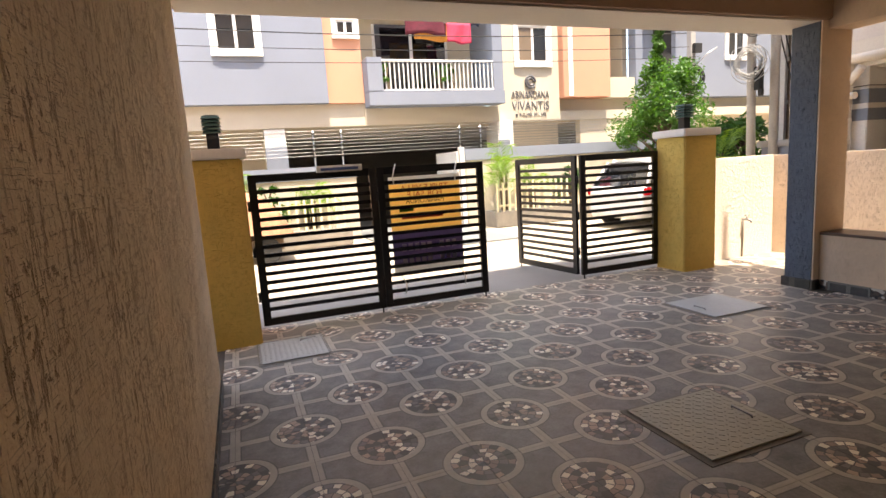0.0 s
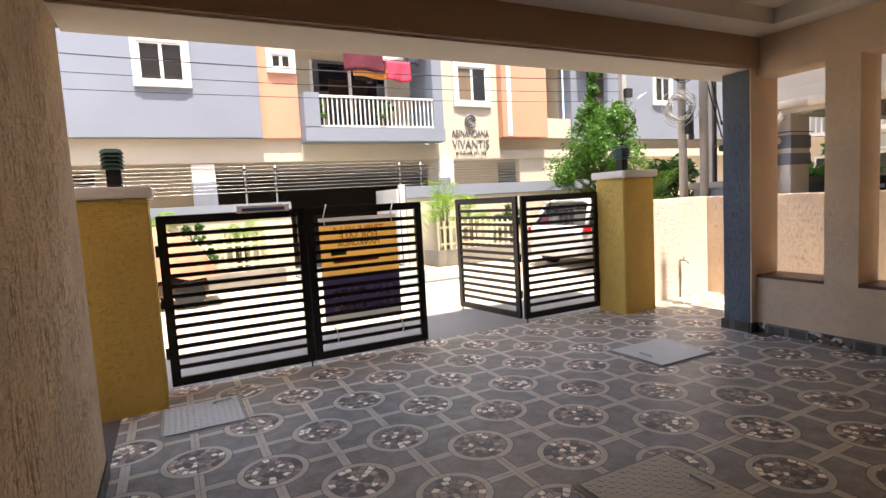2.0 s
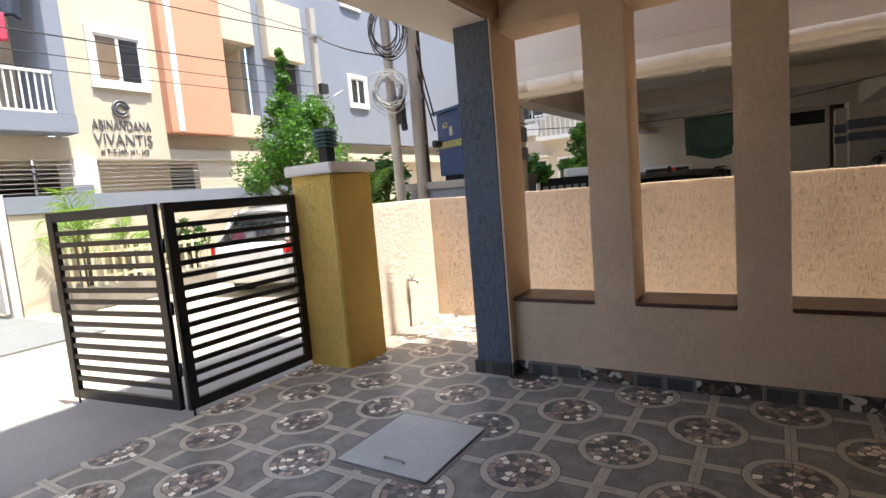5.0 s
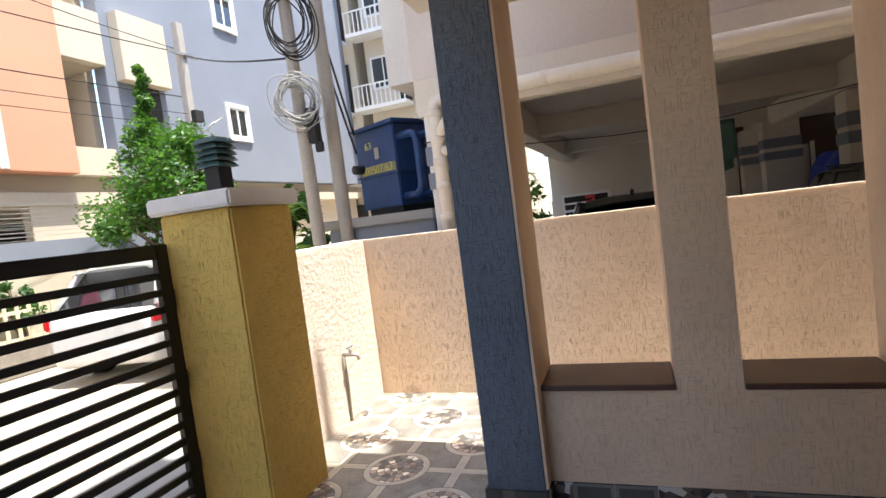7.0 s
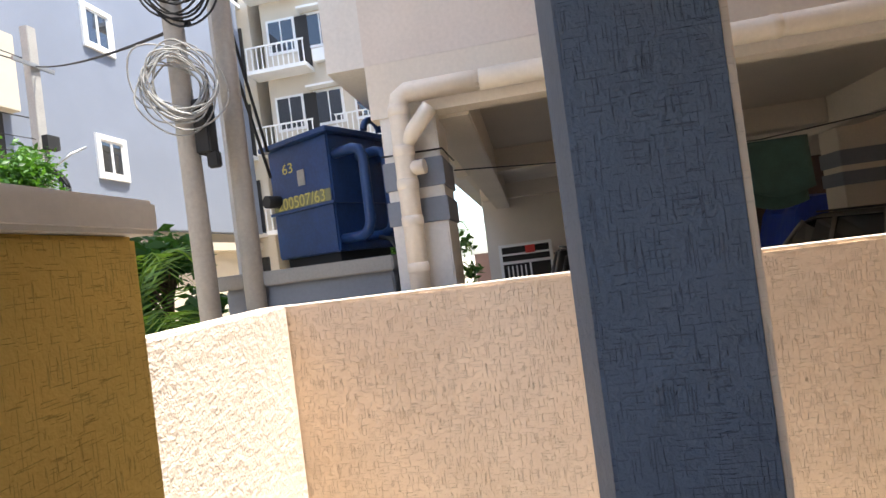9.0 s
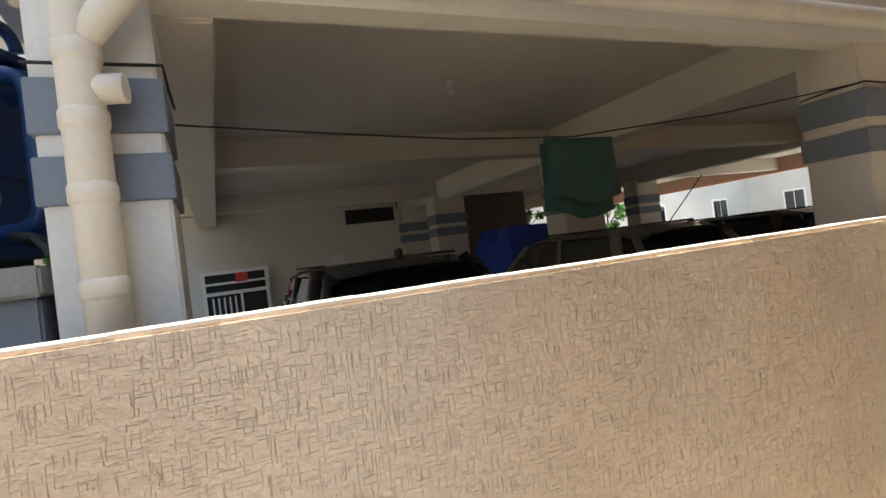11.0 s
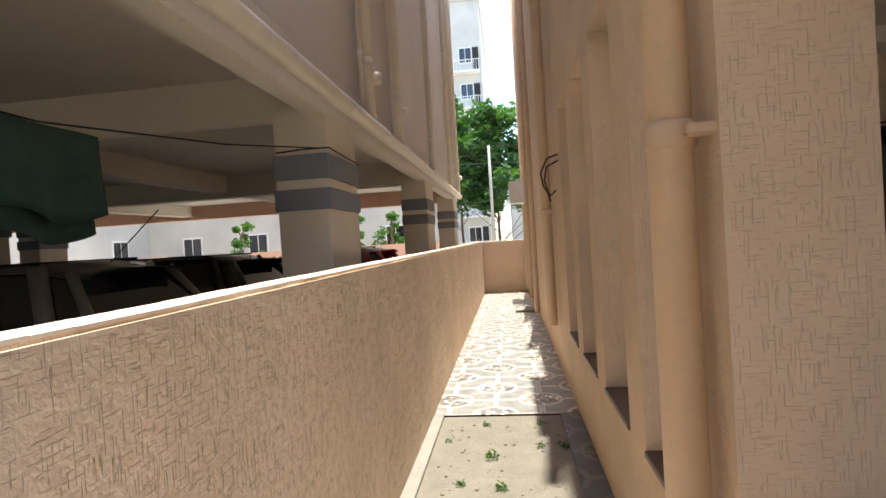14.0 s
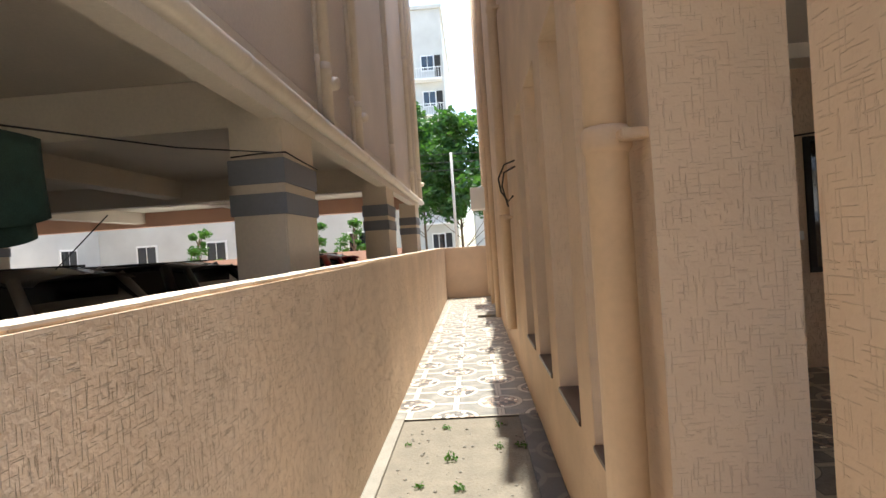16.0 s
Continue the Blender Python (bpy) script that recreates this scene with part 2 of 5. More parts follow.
BAND = plain("grey_band_paint", (0.20, 0.22, 0.26), 0.7, vary=0.12)
TANK = plain("transformer_blue", (0.018, 0.055, 0.17), 0.4, 0.1, vary=0.35, coarse=5)
FAR_WALL = plain("weathered_white_plaster", (0.58, 0.57, 0.53), 0.9, vary=0.2, coarse=0.6)
RUBBER = plain("black_rubber", (0.02, 0.02, 0.02), 0.8, bump=0.2)
GLASS = clear("dark_window_glass", (0.012, 0.014, 0.018))
# Near-black for dark fittings, and for flat panels that imitate shade in hollows.
DARK = plain("dark_parts_and_recess_shade", (0.03, 0.028, 0.026), 0.9)
STEEL = plain("galvanised_steel", (0.45, 0.45, 0.44), 0.4, 0.8, vary=0.2)
BARK = plain("bark", (0.16, 0.11, 0.07), 0.95, vary=0.4, bump=0.6, dist=0.01)
POLE = plain("cement_pole", (0.42, 0.40, 0.37), 0.9, vary=0.2)
LEAF = leafy("bright_leaf", (0.045, 0.125, 0.02))
LEAF_DARK = leafy("tree_leaf", (0.035, 0.10, 0.022))
PALM_LEAF = leafy("palm_leaf", (0.12, 0.22, 0.03))
TOWEL = plain("dark_green_towel", (0.032, 0.07, 0.055), 1.0, vary=0.5, fine=220, coarse=9, bump=0.8, dist=0.004)
TARP = plain("blue_tarpaulin", (0.015, 0.06, 0.45), 0.4, vary=0.25, coarse=7)


# ---- building blocks ----
def box(bm, x0, x1, y0, y1, z0, z1, bevel=0.0):
    m = Matrix.LocRotScale(((x0 + x1) / 2, (y0 + y1) / 2, (z0 + z1) / 2), None, (abs(x1 - x0), abs(y1 - y0), abs(z1 - z0)))
    r = bmesh.ops.create_cube(bm, size=1, matrix=m)
    if bevel:
        vs = set(r["verts"])
        es = [e for e in bm.edges if e.verts[0] in vs and e.verts[1] in vs]
        bmesh.ops.bevel(bm, geom=es, offset=bevel, segments=2, affect="EDGES", clamp_overlap=True)
    return bm


def boxes(*rows, bevel=0.0):
    bm = bmesh.new()
    for r in rows:
        box(bm, *r, bevel=bevel)
    return bm


def tube(bm, points, radius, sides=12, caps=True, radii=None):
    """A round pipe along the points."""
    pts = [Vector(p) for p in points]
    rings, up = [], None
    for i, p in enumerate(pts):
        a, b = pts[max(0, i - 1)], pts[min(len(pts) - 1, i + 1)]
        d = (b - a).normalized()
        if up is None or abs(d.dot(up)) > 0.98:
            up = Vector((0, 0, 1)) if abs(d.z) < 0.9 else Vector((1, 0, 0))
        s = d.cross(up).normalized()
        up = s.cross(d).normalized()
        r = radii[i] if radii else radius
        rings.append([bm.verts.new(p + (s * math.cos(t) + up * math.sin(t)) * r) for t in (2 * math.pi * k / sides for k in range(sides))])
    for r0, r1 in zip(rings, rings[1:]):
        for k in range(sides):
            bm.faces.new((r0[k], r0[(k + 1) % sides], r1[(k + 1) % sides], r1[k])).smooth = True
    if caps:
        bm.faces.new(rings[0])
        bm.faces.new(rings[-1][::-1])
    return bm


def tubed(points, radius, sides=12, radii=None):
    return tube(bmesh.new(), points, radius, sides, radii=radii)


def prism(bm, outline, z0, z1):
    lo, hi = [bm.verts.new((x, y, z0)) for x, y in outline], [bm.verts.new((x, y, z1)) for x, y in outline]
    n = len(outline)
    bm.faces.new(lo[::-1])
    bm.faces.new(hi)
    for i in range(n):
        bm.faces.new((lo[i], lo[(i + 1) % n], hi[(i + 1) % n], hi[i]))
    return bm


def mesh_of(name, bm, mat):
    bmesh.ops.recalc_face_normals(bm, faces=bm.faces)
    me = bpy.data.meshes.new(name)
    bm.to_mesh(me)
    bm.free()
    me.materials.append(mat)
    return me


def part(name, bm, mat, parent, label=""):
    ob = new(name, mesh_of(name, bm, mat))
    ob.parent = parent
    return tagged(ob, label)


def thing(name, label, category, at=(0, 0, 0), turn=0, group="", kind=""):
    ob = new(name)
    ob.matrix_basis = pose(*at, 0, 0, turn)
    ob.empty_display_size = 0.1
    return tagged(ob, label, category, group, kind)


def solid(name, bm, mat, label, category, group="", kind=""):
    return tagged(new(name, mesh_of(name, bm, mat)), label, category, group, kind)


def setting(name, bm, mat, label="", category=""):
    return solid(name, bm, mat, label, category, kind="structure")


# ---- the large structure ----
setting("ground", boxes((-400, 400, -400, 400, -0.5, -0.06)), ROAD, "dusty sunlit concrete road and ground", "ground")
setting("ramp", boxes((-1.5, 6.2, 5.62, 6.95, -0.08, -0.015), bevel=0.01), RAMP, "grey cement ramp outside the gate", "ramp")
setting("floor_base", boxes((-0.45, 5.92, -1.06, 5.62, -0.3, -0.006), (5.69, 7.14, 2.42, 5.46, -0.3, -0.006), (5.92, 7.14, -10, -0.07, -0.3, -0.006)), GROUT, "bed of dark grout under the printed tiles", "floor")

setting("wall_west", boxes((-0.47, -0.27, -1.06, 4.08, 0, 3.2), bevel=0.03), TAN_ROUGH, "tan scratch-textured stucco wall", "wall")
setting("wall_back", boxes((-0.27, 5.58, -1.26, -1.06, 0, 3.2)), TAN, "tan stucco back wall of the porch", "wall")
bays = [(3.10, 3.735), (2.2, 2.82), (1.30, 1.91), (0.40, 1.02), (-0.48, 0.12)]
bm = bmesh.new()
box(bm, 5.58, 5.92, -1.26, 3.734, 0, 0.57)
box(bm, 5.58, 5.92, -1.26, 3.735, 2.61, 3.2)
edges = [-1.26] + [v for b in reversed(bays) for v in b][:-1]
for a, b in zip(edges[0::2], edges[1::2]):
    box(bm, 5.58, 5.92, a, b, 0.57, 2.61)
setting("wall_east", bm, TAN_SOFT, "tan stucco wall with five tall open bays", "wall")
for a, b in bays:
    setting("window_sill", boxes((5.565, 5.93, a + 0.003, b - 0.003, 0.571, 0.60), bevel=0.004), GRANITE, "polished dark brown granite sill", "sill")
corner_column = thing("corner_column", "square stucco porch column painted slate blue and tan", "column", kind="structure")
part("shaft", boxes((5.482, 5.92, 3.745, 4.045, 0, 2.69), bevel=0.008), BLUE_COL, corner_column, "slate blue scratched stucco")
part("tan_face", boxes((5.488, 5.915, 3.735, 3.749, 0.1, 2.69), (5.918, 5.93, 3.735, 4.035, 0, 2.69)), TAN_SOFT, corner_column, "tan stucco side")

setting("beam_front", boxes((-0.47, 5.92, 3.70, 4.25, 2.695, 3.2), bevel=0.01), BROWN_PAINT, "brown painted front beam of the porch", "beam")
setting("beam_soffit", boxes((-0.27, 5.92, 3.76, 4.255, 2.68, 2.693)), CEIL, "off-white painted underside of the front beam", "beam")
bm = bmesh.new()
tx0, tx1, ty0, ty1 = 0.05, 5.27, -0.7, 3.38
box(bm, -0.27, 5.58, -1.06, 3.70, 3.12, 3.2)
box(bm, -0.27, tx0, -1.06, 3.70, 2.98, 3.12)
box(bm, tx1, 5.58, -1.06, 3.70, 2.98, 3.12)
box(bm, tx0, tx1, -1.06, ty0, 2.98, 3.12)
box(bm, tx0, tx1, ty1, 3.70, 2.98, 3.12)
setting("ceiling", bm, CEIL, "off-white plaster ceiling with a raised tray", "ceiling")
# Notch, west end and ledge are out of sight, set to shape the shadows.
setting("wall_upper", boxes((-7.0, 5.92, -3.0, 2.3, 3.2, 9.3), (-7.0, 5.60, 2.3, 4.25, 3.2, 9.3), (-7.0, 5.92, -12, -3.0, 3.2, 8.4), (5.92, 6.12, -3.0, -1.4, 6.4, 6.5)), TAN_SMOOTH, "tan plastered upper storeys of the house", "wall")
setting("wall_house", boxes((-7.0, 5.92, -12, -1.26, 0, 3.2), (-7.0, -0.47, -1.26, 4.05, 0, 3.2)), TAN_SMOOTH, "tan plastered ground floor of the house", "wall")
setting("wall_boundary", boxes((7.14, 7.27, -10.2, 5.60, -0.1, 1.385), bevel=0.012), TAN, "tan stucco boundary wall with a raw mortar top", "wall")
setting("wall_front", boxes((5.69, 7.14, 5.46, 5.60, -0.1, 1.395), bevel=0.012), ROUGHCAST, "pale tan stucco front wall", "wall")
setting("wall_end", boxes((5.92, 7.14, -10.2, -10.0, -0.1, 1.37), bevel=0.01), TAN_SMOOTH, "tan stucco wall closing the passage", "wall")
setting("wall_front_west", boxes((-6, -0.46, 5.3, 5.45, -0.1, 1.42)), TAN_SMOOTH, "tan front boundary wall", "wall")
setting("passage_bed", boxes((6.08, 7.05, -0.05, 2.40, -0.2, -0.012)), DIRT, "bare sandy cement bed with weeds", "bed")
setting("passage_kerb", boxes((7.05, 7.138, -0.07, 2.42, -0.2, 0.012), bevel=0.004), CEMENT, "rough pale cement strip by the wall", "kerb")
setting("passage_edging", boxes((5.92, 6.08, -0.07, 2.42, -0.2, 0.006), bevel=0.003), SKIRT, "dark tiled edging along the house wall", "edging")


mortar = random.Random(8)
bm = bmesh.new()
y = -10.18
while y < 5.58:
    step = mortar.uniform(0.05, 0.16)
    box(bm, 7.146 + mortar.uniform(0.0, 0.006), 7.264 - mortar.uniform(0.0, 0.006), y, min(5.59, y + step), 1.380, 1.386 + mortar.uniform(0.0, 0.003))
    y += step
setting("mortar_top", bm, MORTAR, "ragged pale mortar along the wall's top", "coping")


def gate_pillar(x0, x1, y0, y1):
    g = thing("gate_pillar", "ochre yellow stucco gate pillar with a white cap", "pillar", ((x0 + x1) / 2, (y0 + y1) / 2, 0), group="gate pillars")
    w, d = (x1 - x0) / 2, (y1 - y0) / 2
    part("shaft", boxes((-w, w, -d, d, -0.05, 1.698), bevel=0.012), YELLOW, g)
    part("cap", boxes((-w - 0.04, w + 0.04, -d - 0.04, d + 0.04, 1.70, 1.79), bevel=0.012), CAP, g, "white painted cement cap")
    return g


gate_pillar(5.17, 5.69, 5.14, 5.62)
gate_pillar(-0.46, 0.06, 5.07, 5.60)


# ---- the street gate ----
def gate_leaf(width, label, at, turn, bolts=()):
    g = thing("gate_leaf", label, "gate", at, turn, group="street gate leaves")
    t, h0, h1 = 0.02, 0.05, 1.55
    part("stile", boxes((0, 0.075, -t, t, h0, h1), bevel=0.003), BLACK, g)
    part("stile", boxes((width - 0.075, width, -t, t, h0, h1), bevel=0.003), BLACK, g)
    part("rail", boxes((0.075, width - 0.075, -t, t, h0, h0 + 0.075), bevel=0.003), BLACK, g)
    part("rail", boxes((0.075, width - 0.075, -t, t, h1 - 0.075, h1), bevel=0.003), BLACK, g)
    n = 14
    step = (h1 - h0 - 0.15) / (n + 1)
    me = mesh_of("slat", boxes((0.07, width - 0.07, -0.012, 0.012, -0.019, 0.019), bevel=0.002), BLACK)
    for i in range(n):
        s = new("slat", me)
        s.parent = g
        s.location = (0, 0, h0 + 0.075 + step * (i + 1))
    part("drop_bolt", tubed([(width - 0.035, 0, 0.0), (width - 0.035, 0, 0.3)], 0.009, 8), BLACK, g)
    for z in (0.35, 0.8, 1.25):
        part("hinge", tubed([(-0.012, -0.01, z - 0.05), (-0.012, -0.01, z + 0.05)], 0.014, 8), BLACK, g)
    return g


gate_leaf(1.265, "black steel slatted gate leaf, shut", (0.095, 5.50, 0), 0)
gate_leaf(1.225, "black steel slatted gate leaf, shut, with a banner tied on", (1.363, 5.50, 0), 0)
gate_leaf(1.20, "black steel slatted gate leaf beside the pillar, shut", (5.15, 5.59, 0), 180)
fold = gate_leaf(1.22, "black steel slatted gate leaf folded out to the road", (3.94, 5.65, 0), 98.3)

# ---- hatches ----
def hatch(x0, x1, y0, y1, mat, label, lift, handle):
    h = thing("floor_hatch", label, "hatch", ((x0 + x1) / 2, (y0 + y1) / 2, 0), group="floor hatches")
    w, d = (x1 - x0) / 2, (y1 - y0) / 2
    part("curb", boxes((-w - 0.03, w + 0.03, -d - 0.03, d + 0.03, -0.004, lift - 0.012)), CEMENT, h, "rough cement curb")
    part("plate", boxes((-w, w, -d, d, lift - 0.008, lift), bevel=0.002), mat, h)
    if handle:
        hx, hy, ang = handle
        c, s = math.cos(ang) * 0.07, math.sin(ang) * 0.07
        part("handle", tubed([(hx - c, hy - s, lift), (hx - c, hy - s, lift + 0.012), (hx + c, hy + s, lift + 0.012), (hx + c, hy + s, lift)], 0.006, 8), STEEL, h, "thin steel rod handle")
    return h


h1 = hatch(2.0, 2.63, 1.81, 2.42, HATCH, "cream chequered steel floor hatch", 0.016, (0.22, -0.02, 1.5))
h2 = hatch(3.90, 4.56, 3.51, 4.12, HATCH_GREY, "pale grey steel floor hatch", 0.014, (-0.22, -0.02, 1.5))
h3 = hatch(0.03, 0.57, 4.45, 5.04, HATCH_GREY, "pale grey chequered steel floor hatch", 0.014, (0.15, 0.2, 0.3))

# ---- neighbour's parking hall ----
setting("neighbour_slab", boxes((7.80, 24, -9.0, 5.0, 2.775, 2.95)), NB_WALL, "dim plaster soffit of the neighbour's parking hall", "ceiling")
setting("neighbour_edge_beam", boxes((7.651, 7.80, -9.0, 5.0, 2.44, 2.779)), NB_WALL, "plaster edge beam", "beam")
# The second box is an added eave, out of sight, that shades the pipes.
setting("neighbour_wall", boxes((7.65, 24, -9.0, 5.0, 2.78, 14), (7.12, 7.65, -9.0, 5.0, 13.85, 14.0)), NB_UPPER, "plastered upper storeys next door, with an added unseen eave for shade", "wall")
setting("neighbour_end_wall", boxes((7.66, 24, 5.0, 5.25, 2.78, 14)), NB_WHITE, "white plaster end bay next door", "wall")
for y in (0.72, -3.9, -8.6, 4.75):
    setting("neighbour_cross_beam", boxes((7.80, 24, y - 0.35, y - 0.05, 2.42, 2.78), bevel=0.01), NB_PINK if y < -5 else NB_WALL, "plaster cross beam", "beam")
for x in (11.0, 14.6):
    setting("neighbour_cross_beam", boxes((x, x + 0.3, -9.0, 4.9, 2.50, 2.78), bevel=0.01), NB_WALL, "plaster cross beam", "beam")
setting("neighbour_back_wall", boxes((16.0, 16.2, 1.0, 5.0, -0.06, 2.78)), NB_WALL, "plain plaster wall in the hall", "wall")
# The dark recess behind the cars: its shade is this wall's brown colour.
LOBBY = plain("lobby_shade_brown", (0.10, 0.06, 0.045), 0.7, vary=0.25)
setting("lobby_wall", boxes((16.9, 17.1, -1.9, -0.62, -0.06, 2.77), (16.9, 17.1, 0.02, 1.0, -0.06, 2.77), (16.9, 17.1, -0.62, 0.02, 2.1, 2.77), (17.1, 18.6, -2.1, -1.9, -0.06, 2.77), (18.6, 18.8, -2.1, 1.2, -0.06, 2.77), (16.9, 17.1, -2.6, -1.9, -0.06, 2.77)), LOBBY, "lobby wall with a doorway, its deep shade coloured dark brown", "wall")
lobby_door = thing("lobby_door", "pale steel door standing ajar in the lobby", "door", kind="structure")
part("frame", boxes((16.86, 16.899, -0.66, -0.58, -0.03, 2.12), (16.86, 16.899, -0.02, 0.06, -0.03, 2.12)), NB_WHITE, lobby_door)
part("leaf", boxes((16.93, 16.97, -0.57, -0.30, -0.03, 2.08), bevel=0.004), NB_WALL, lobby_door)
setting("neighbour_floor", boxes((7.3, 20, -16, 5.0, -0.07, -0.03)), plain("oil_dark_cement", (0.30, 0.28, 0.25), 0.9, vary=0.3), "grey cement parking floor", "floor")


def banded_pillar(x0, x1, y0, y1, white=False):
    p = thing("banded_pillar", "plaster pillar with two grey painted bands", "pillar", ((x0 + x1) / 2, (y0 + y1) / 2, 0), group="parking pillars", kind="structure")
    w, d = (x1 - x0) / 2, (y1 - y0) / 2
    part("shaft", boxes((-w, w, -d, d, -0.05, 2.5), bevel=0.01), NB_WHITE if white else NB_WALL, p)
    for z0, z1 in ((1.765, 1.916), (1.984, 2.16)):
        part("band", boxes((-w - 0.015, w + 0.015, -d - 0.015, d + 0.015, z0, z1), bevel=0.004), BAND, p, "grey painted band")


banded_pillar(7.66, 8.10, 4.60, 4.95, True)
banded_pillar(7.66, 8.04, 0.03, 0.77)
banded_pillar(7.66, 8.04, -4.6, -3.8)
banded_pillar(7.66, 8.04, -8.8, -8.0)
for x, y in ((11.2, 0.3), (14.7, 0.5), (14.7, -4.2), (11.2, -8.3), (16.2, 0.6)):
    banded_pillar(x - 0.2, x + 0.2, y - 0.3, y + 0.3)

# ---- apartment block across the road ----
def windowed(parent, x0, x1, z0, z1, y, surround=0.12):
    """A white sliding window with a raised surround, facing -y."""
    w = part("window", boxes((x0 - surround, x0, y - 0.06, y + 0.02, z0 - surround, z1 + surround), (x1, x1 + surround, y - 0.06, y + 0.02, z0 - surround, z1 + surround), (x0, x1, y - 0.06, y + 0.02, z1, z1 + surround), (x0, x1, y - 0.08, y + 0.02, z0 - surround, z0)), WHITE, parent, "white window surround")
    xm = (x0 + x1) / 2
    part("frame", boxes((x0, x0 + 0.05, y - 0.03, y + 0.0, z0, z1), (x1 - 0.05, x1, y - 0.03, y, z0, z1), (xm - 0.035, xm + 0.035, y - 0.03, y, z0, z1), (x0 + 0.05, xm - 0.035, y - 0.03, y, z1 - 0.05, z1), (xm + 0.035, x1 - 0.05, y - 0.03, y, z1 - 0.05, z1), (x0 + 0.05, xm - 0.035, y - 0.03, y, z0, z0 + 0.05), (xm + 0.035, x1 - 0.05, y - 0.03, y, z0, z0 + 0.05)), WHITE, w)
    part("pane", boxes((x0 + 0.05, xm - 0.035, y - 0.012, y - 0.004, z0 + 0.05, z1 - 0.05)), BLIND if (x1 - x0) > 0.9 else GLASS, w, "pane backed by brown blinds" if (x1 - x0) > 0.9 else "")
    part("pane", boxes((xm + 0.035, x1 - 0.05, y - 0.012, y - 0.004, z0 + 0.05, z1 - 0.05)), GLASS, w)
    return w


BLIND = plain("brown_blind", (0.22, 0.16, 0.11), 0.4, vary=0.2)
GREY_LETTER = plain("grey_metal_letter", (0.14, 0.14, 0.15), 0.5, 0.3, vary=0.1)
block = thing("apartment_building", "cream, grey-blue and peach apartment block with balconies", "building")
for mat, rows in (
    (CREAM, [(-14, 3.30, 13.95, 14.3, 2.72, 12.5), (7.2, 9.45, 14.3, 14.6, 2.75, 12.5), (9.45, 11.15, 14.5, 14.8, 2.75, 3.6), (10.2, 12.3, 14.35, 14.6, -0.06, 2.75), (11.15, 24, 14.62, 14.9, 2.4, 3.4), (15, 24, 14.62, 14.9, -0.06, 2.4), (3.3, 7.2, 14.9, 15.1, 3.2, 12.5), (3.3, 7.2, 13.9, 14.9, 2.72, 3.14), (-14, -13.7, 14.3, 24, -0.06, 3), (11.15, 12.3, 15.6, 15.8, 3.4, 12.5), (-1.4, 0.9, 16.5, 16.8, -0.06, 2.7)]),
    (GREYBLUE, [(-14, 2.37, 13.75, 13.945, 3.28, 12.5), (12.3, 24, 14.25, 14.615, 3.34, 12.5), (3.31, 7.10, 13.36, 13.9, 3.15, 3.50), (3.31, 3.69, 13.36, 13.9, 3.504, 4.33), (6.80, 7.10, 13.42, 14.9, 3.504, 12.5)]),
    (PEACH, [(2.37, 3.30, 13.85, 13.946, 3.28, 12.5), (9.45, 11.15, 14.05, 14.49, 3.37, 12.5)]),
    (WHITE, [(9.62, 9.78, 14.02, 14.048, 3.40, 12.5)] ),
    (CREAM, [(12.55, 13.9, 13.95, 14.246, 5.6, 7.2), (12.3, 12.5, 14.905, 15.8, 3.4, 12.5), (11.16, 12.299, 14.51, 15.59, 5.9, 6.05), (11.16, 12.299, 14.51, 15.59, 3.42, 3.55), (11.16, 12.3, 14.3, 14.5, 3.37, 4.0), (11.16, 12.3, 14.2, 14.5, 5.9, 7.1), (3.7, 6.8, 13.42, 13.6, 6.35, 7.2)]),
    (NB_WHITE, [(-14, -3.4, 13.96, 14.4, -0.06, 2.71), (0.75, 1.25, 13.97, 14.4, -0.06, 2.71), (7.15, 7.65, 14.0, 14.6, -0.06, 2.745)]),
    (BAND, [(0.74, 1.26, 13.93, 13.968, 0.9, 2.3), (7.14, 7.5, 13.95, 13.99, 0.9, 2.2)]),
):
    for r in rows:
        part("wall", boxes(r, bevel=0.012), mat, block)
# Back wall coloured dark so the parking hall's shade is in its paint.
part("wall", boxes((-14, 24, 24, 24.3, -0.06, 3.0)), plain("shaded_hall_plaster", (0.16, 0.15, 0.14), 0.9), block, "back wall of the parking hall, its shade put into a dark colour")
part("slab", boxes((-14, 24, 14.31, 24, 2.73, 3.0)), CREAM, block, "ceiling slab over the parking hall")
part("roof", boxes((-14, 24, 15.1, 24.3, 12.5, 12.8)), CREAM, block)
part("slab", boxes((3.3, 6.8, 13.5, 14.9, 6.1, 6.3)), CREAM, block, "balcony soffit")
windowed(block, -0.10, 0.80, 4.50, 5.35, 13.75)
windowed(block, 2.70, 3.18, 4.95, 5.30, 13.85, 0.1)
windowed(block, 8.05, 9.05, 4.42, 5.44, 14.3, 0.14)
windowed(block, 16.2, 16.95, 4.68, 5.55, 14.25, 0.13)
windowed(block, 16.2, 16.95, 8.0, 8.9, 14.25, 0.13)
windowed(block, 8.05, 9.05, 7.6, 8.6, 14.3, 0.14)
part("door", boxes((3.95, 6.0, 14.86, 14.898, 3.5, 5.5)), GLASS, block, "dark sliding balcony door")
part("door_frame", boxes((4.93, 5.02, 14.84, 14.858, 3.5, 5.5), (3.88, 3.95, 14.84, 14.9, 3.5, 5.5), (6.0, 6.07, 14.84, 14.9, 3.5, 5.5)), WHITE, block)
# No hollow is cut: this dark slab paints the niche's shade on the facade.
part("niche_shade", boxes((13.0, 13.7, 14.20, 14.246, 3.9, 5.58)), DARK, block, "flat dark panel drawn as a hollow's shade")
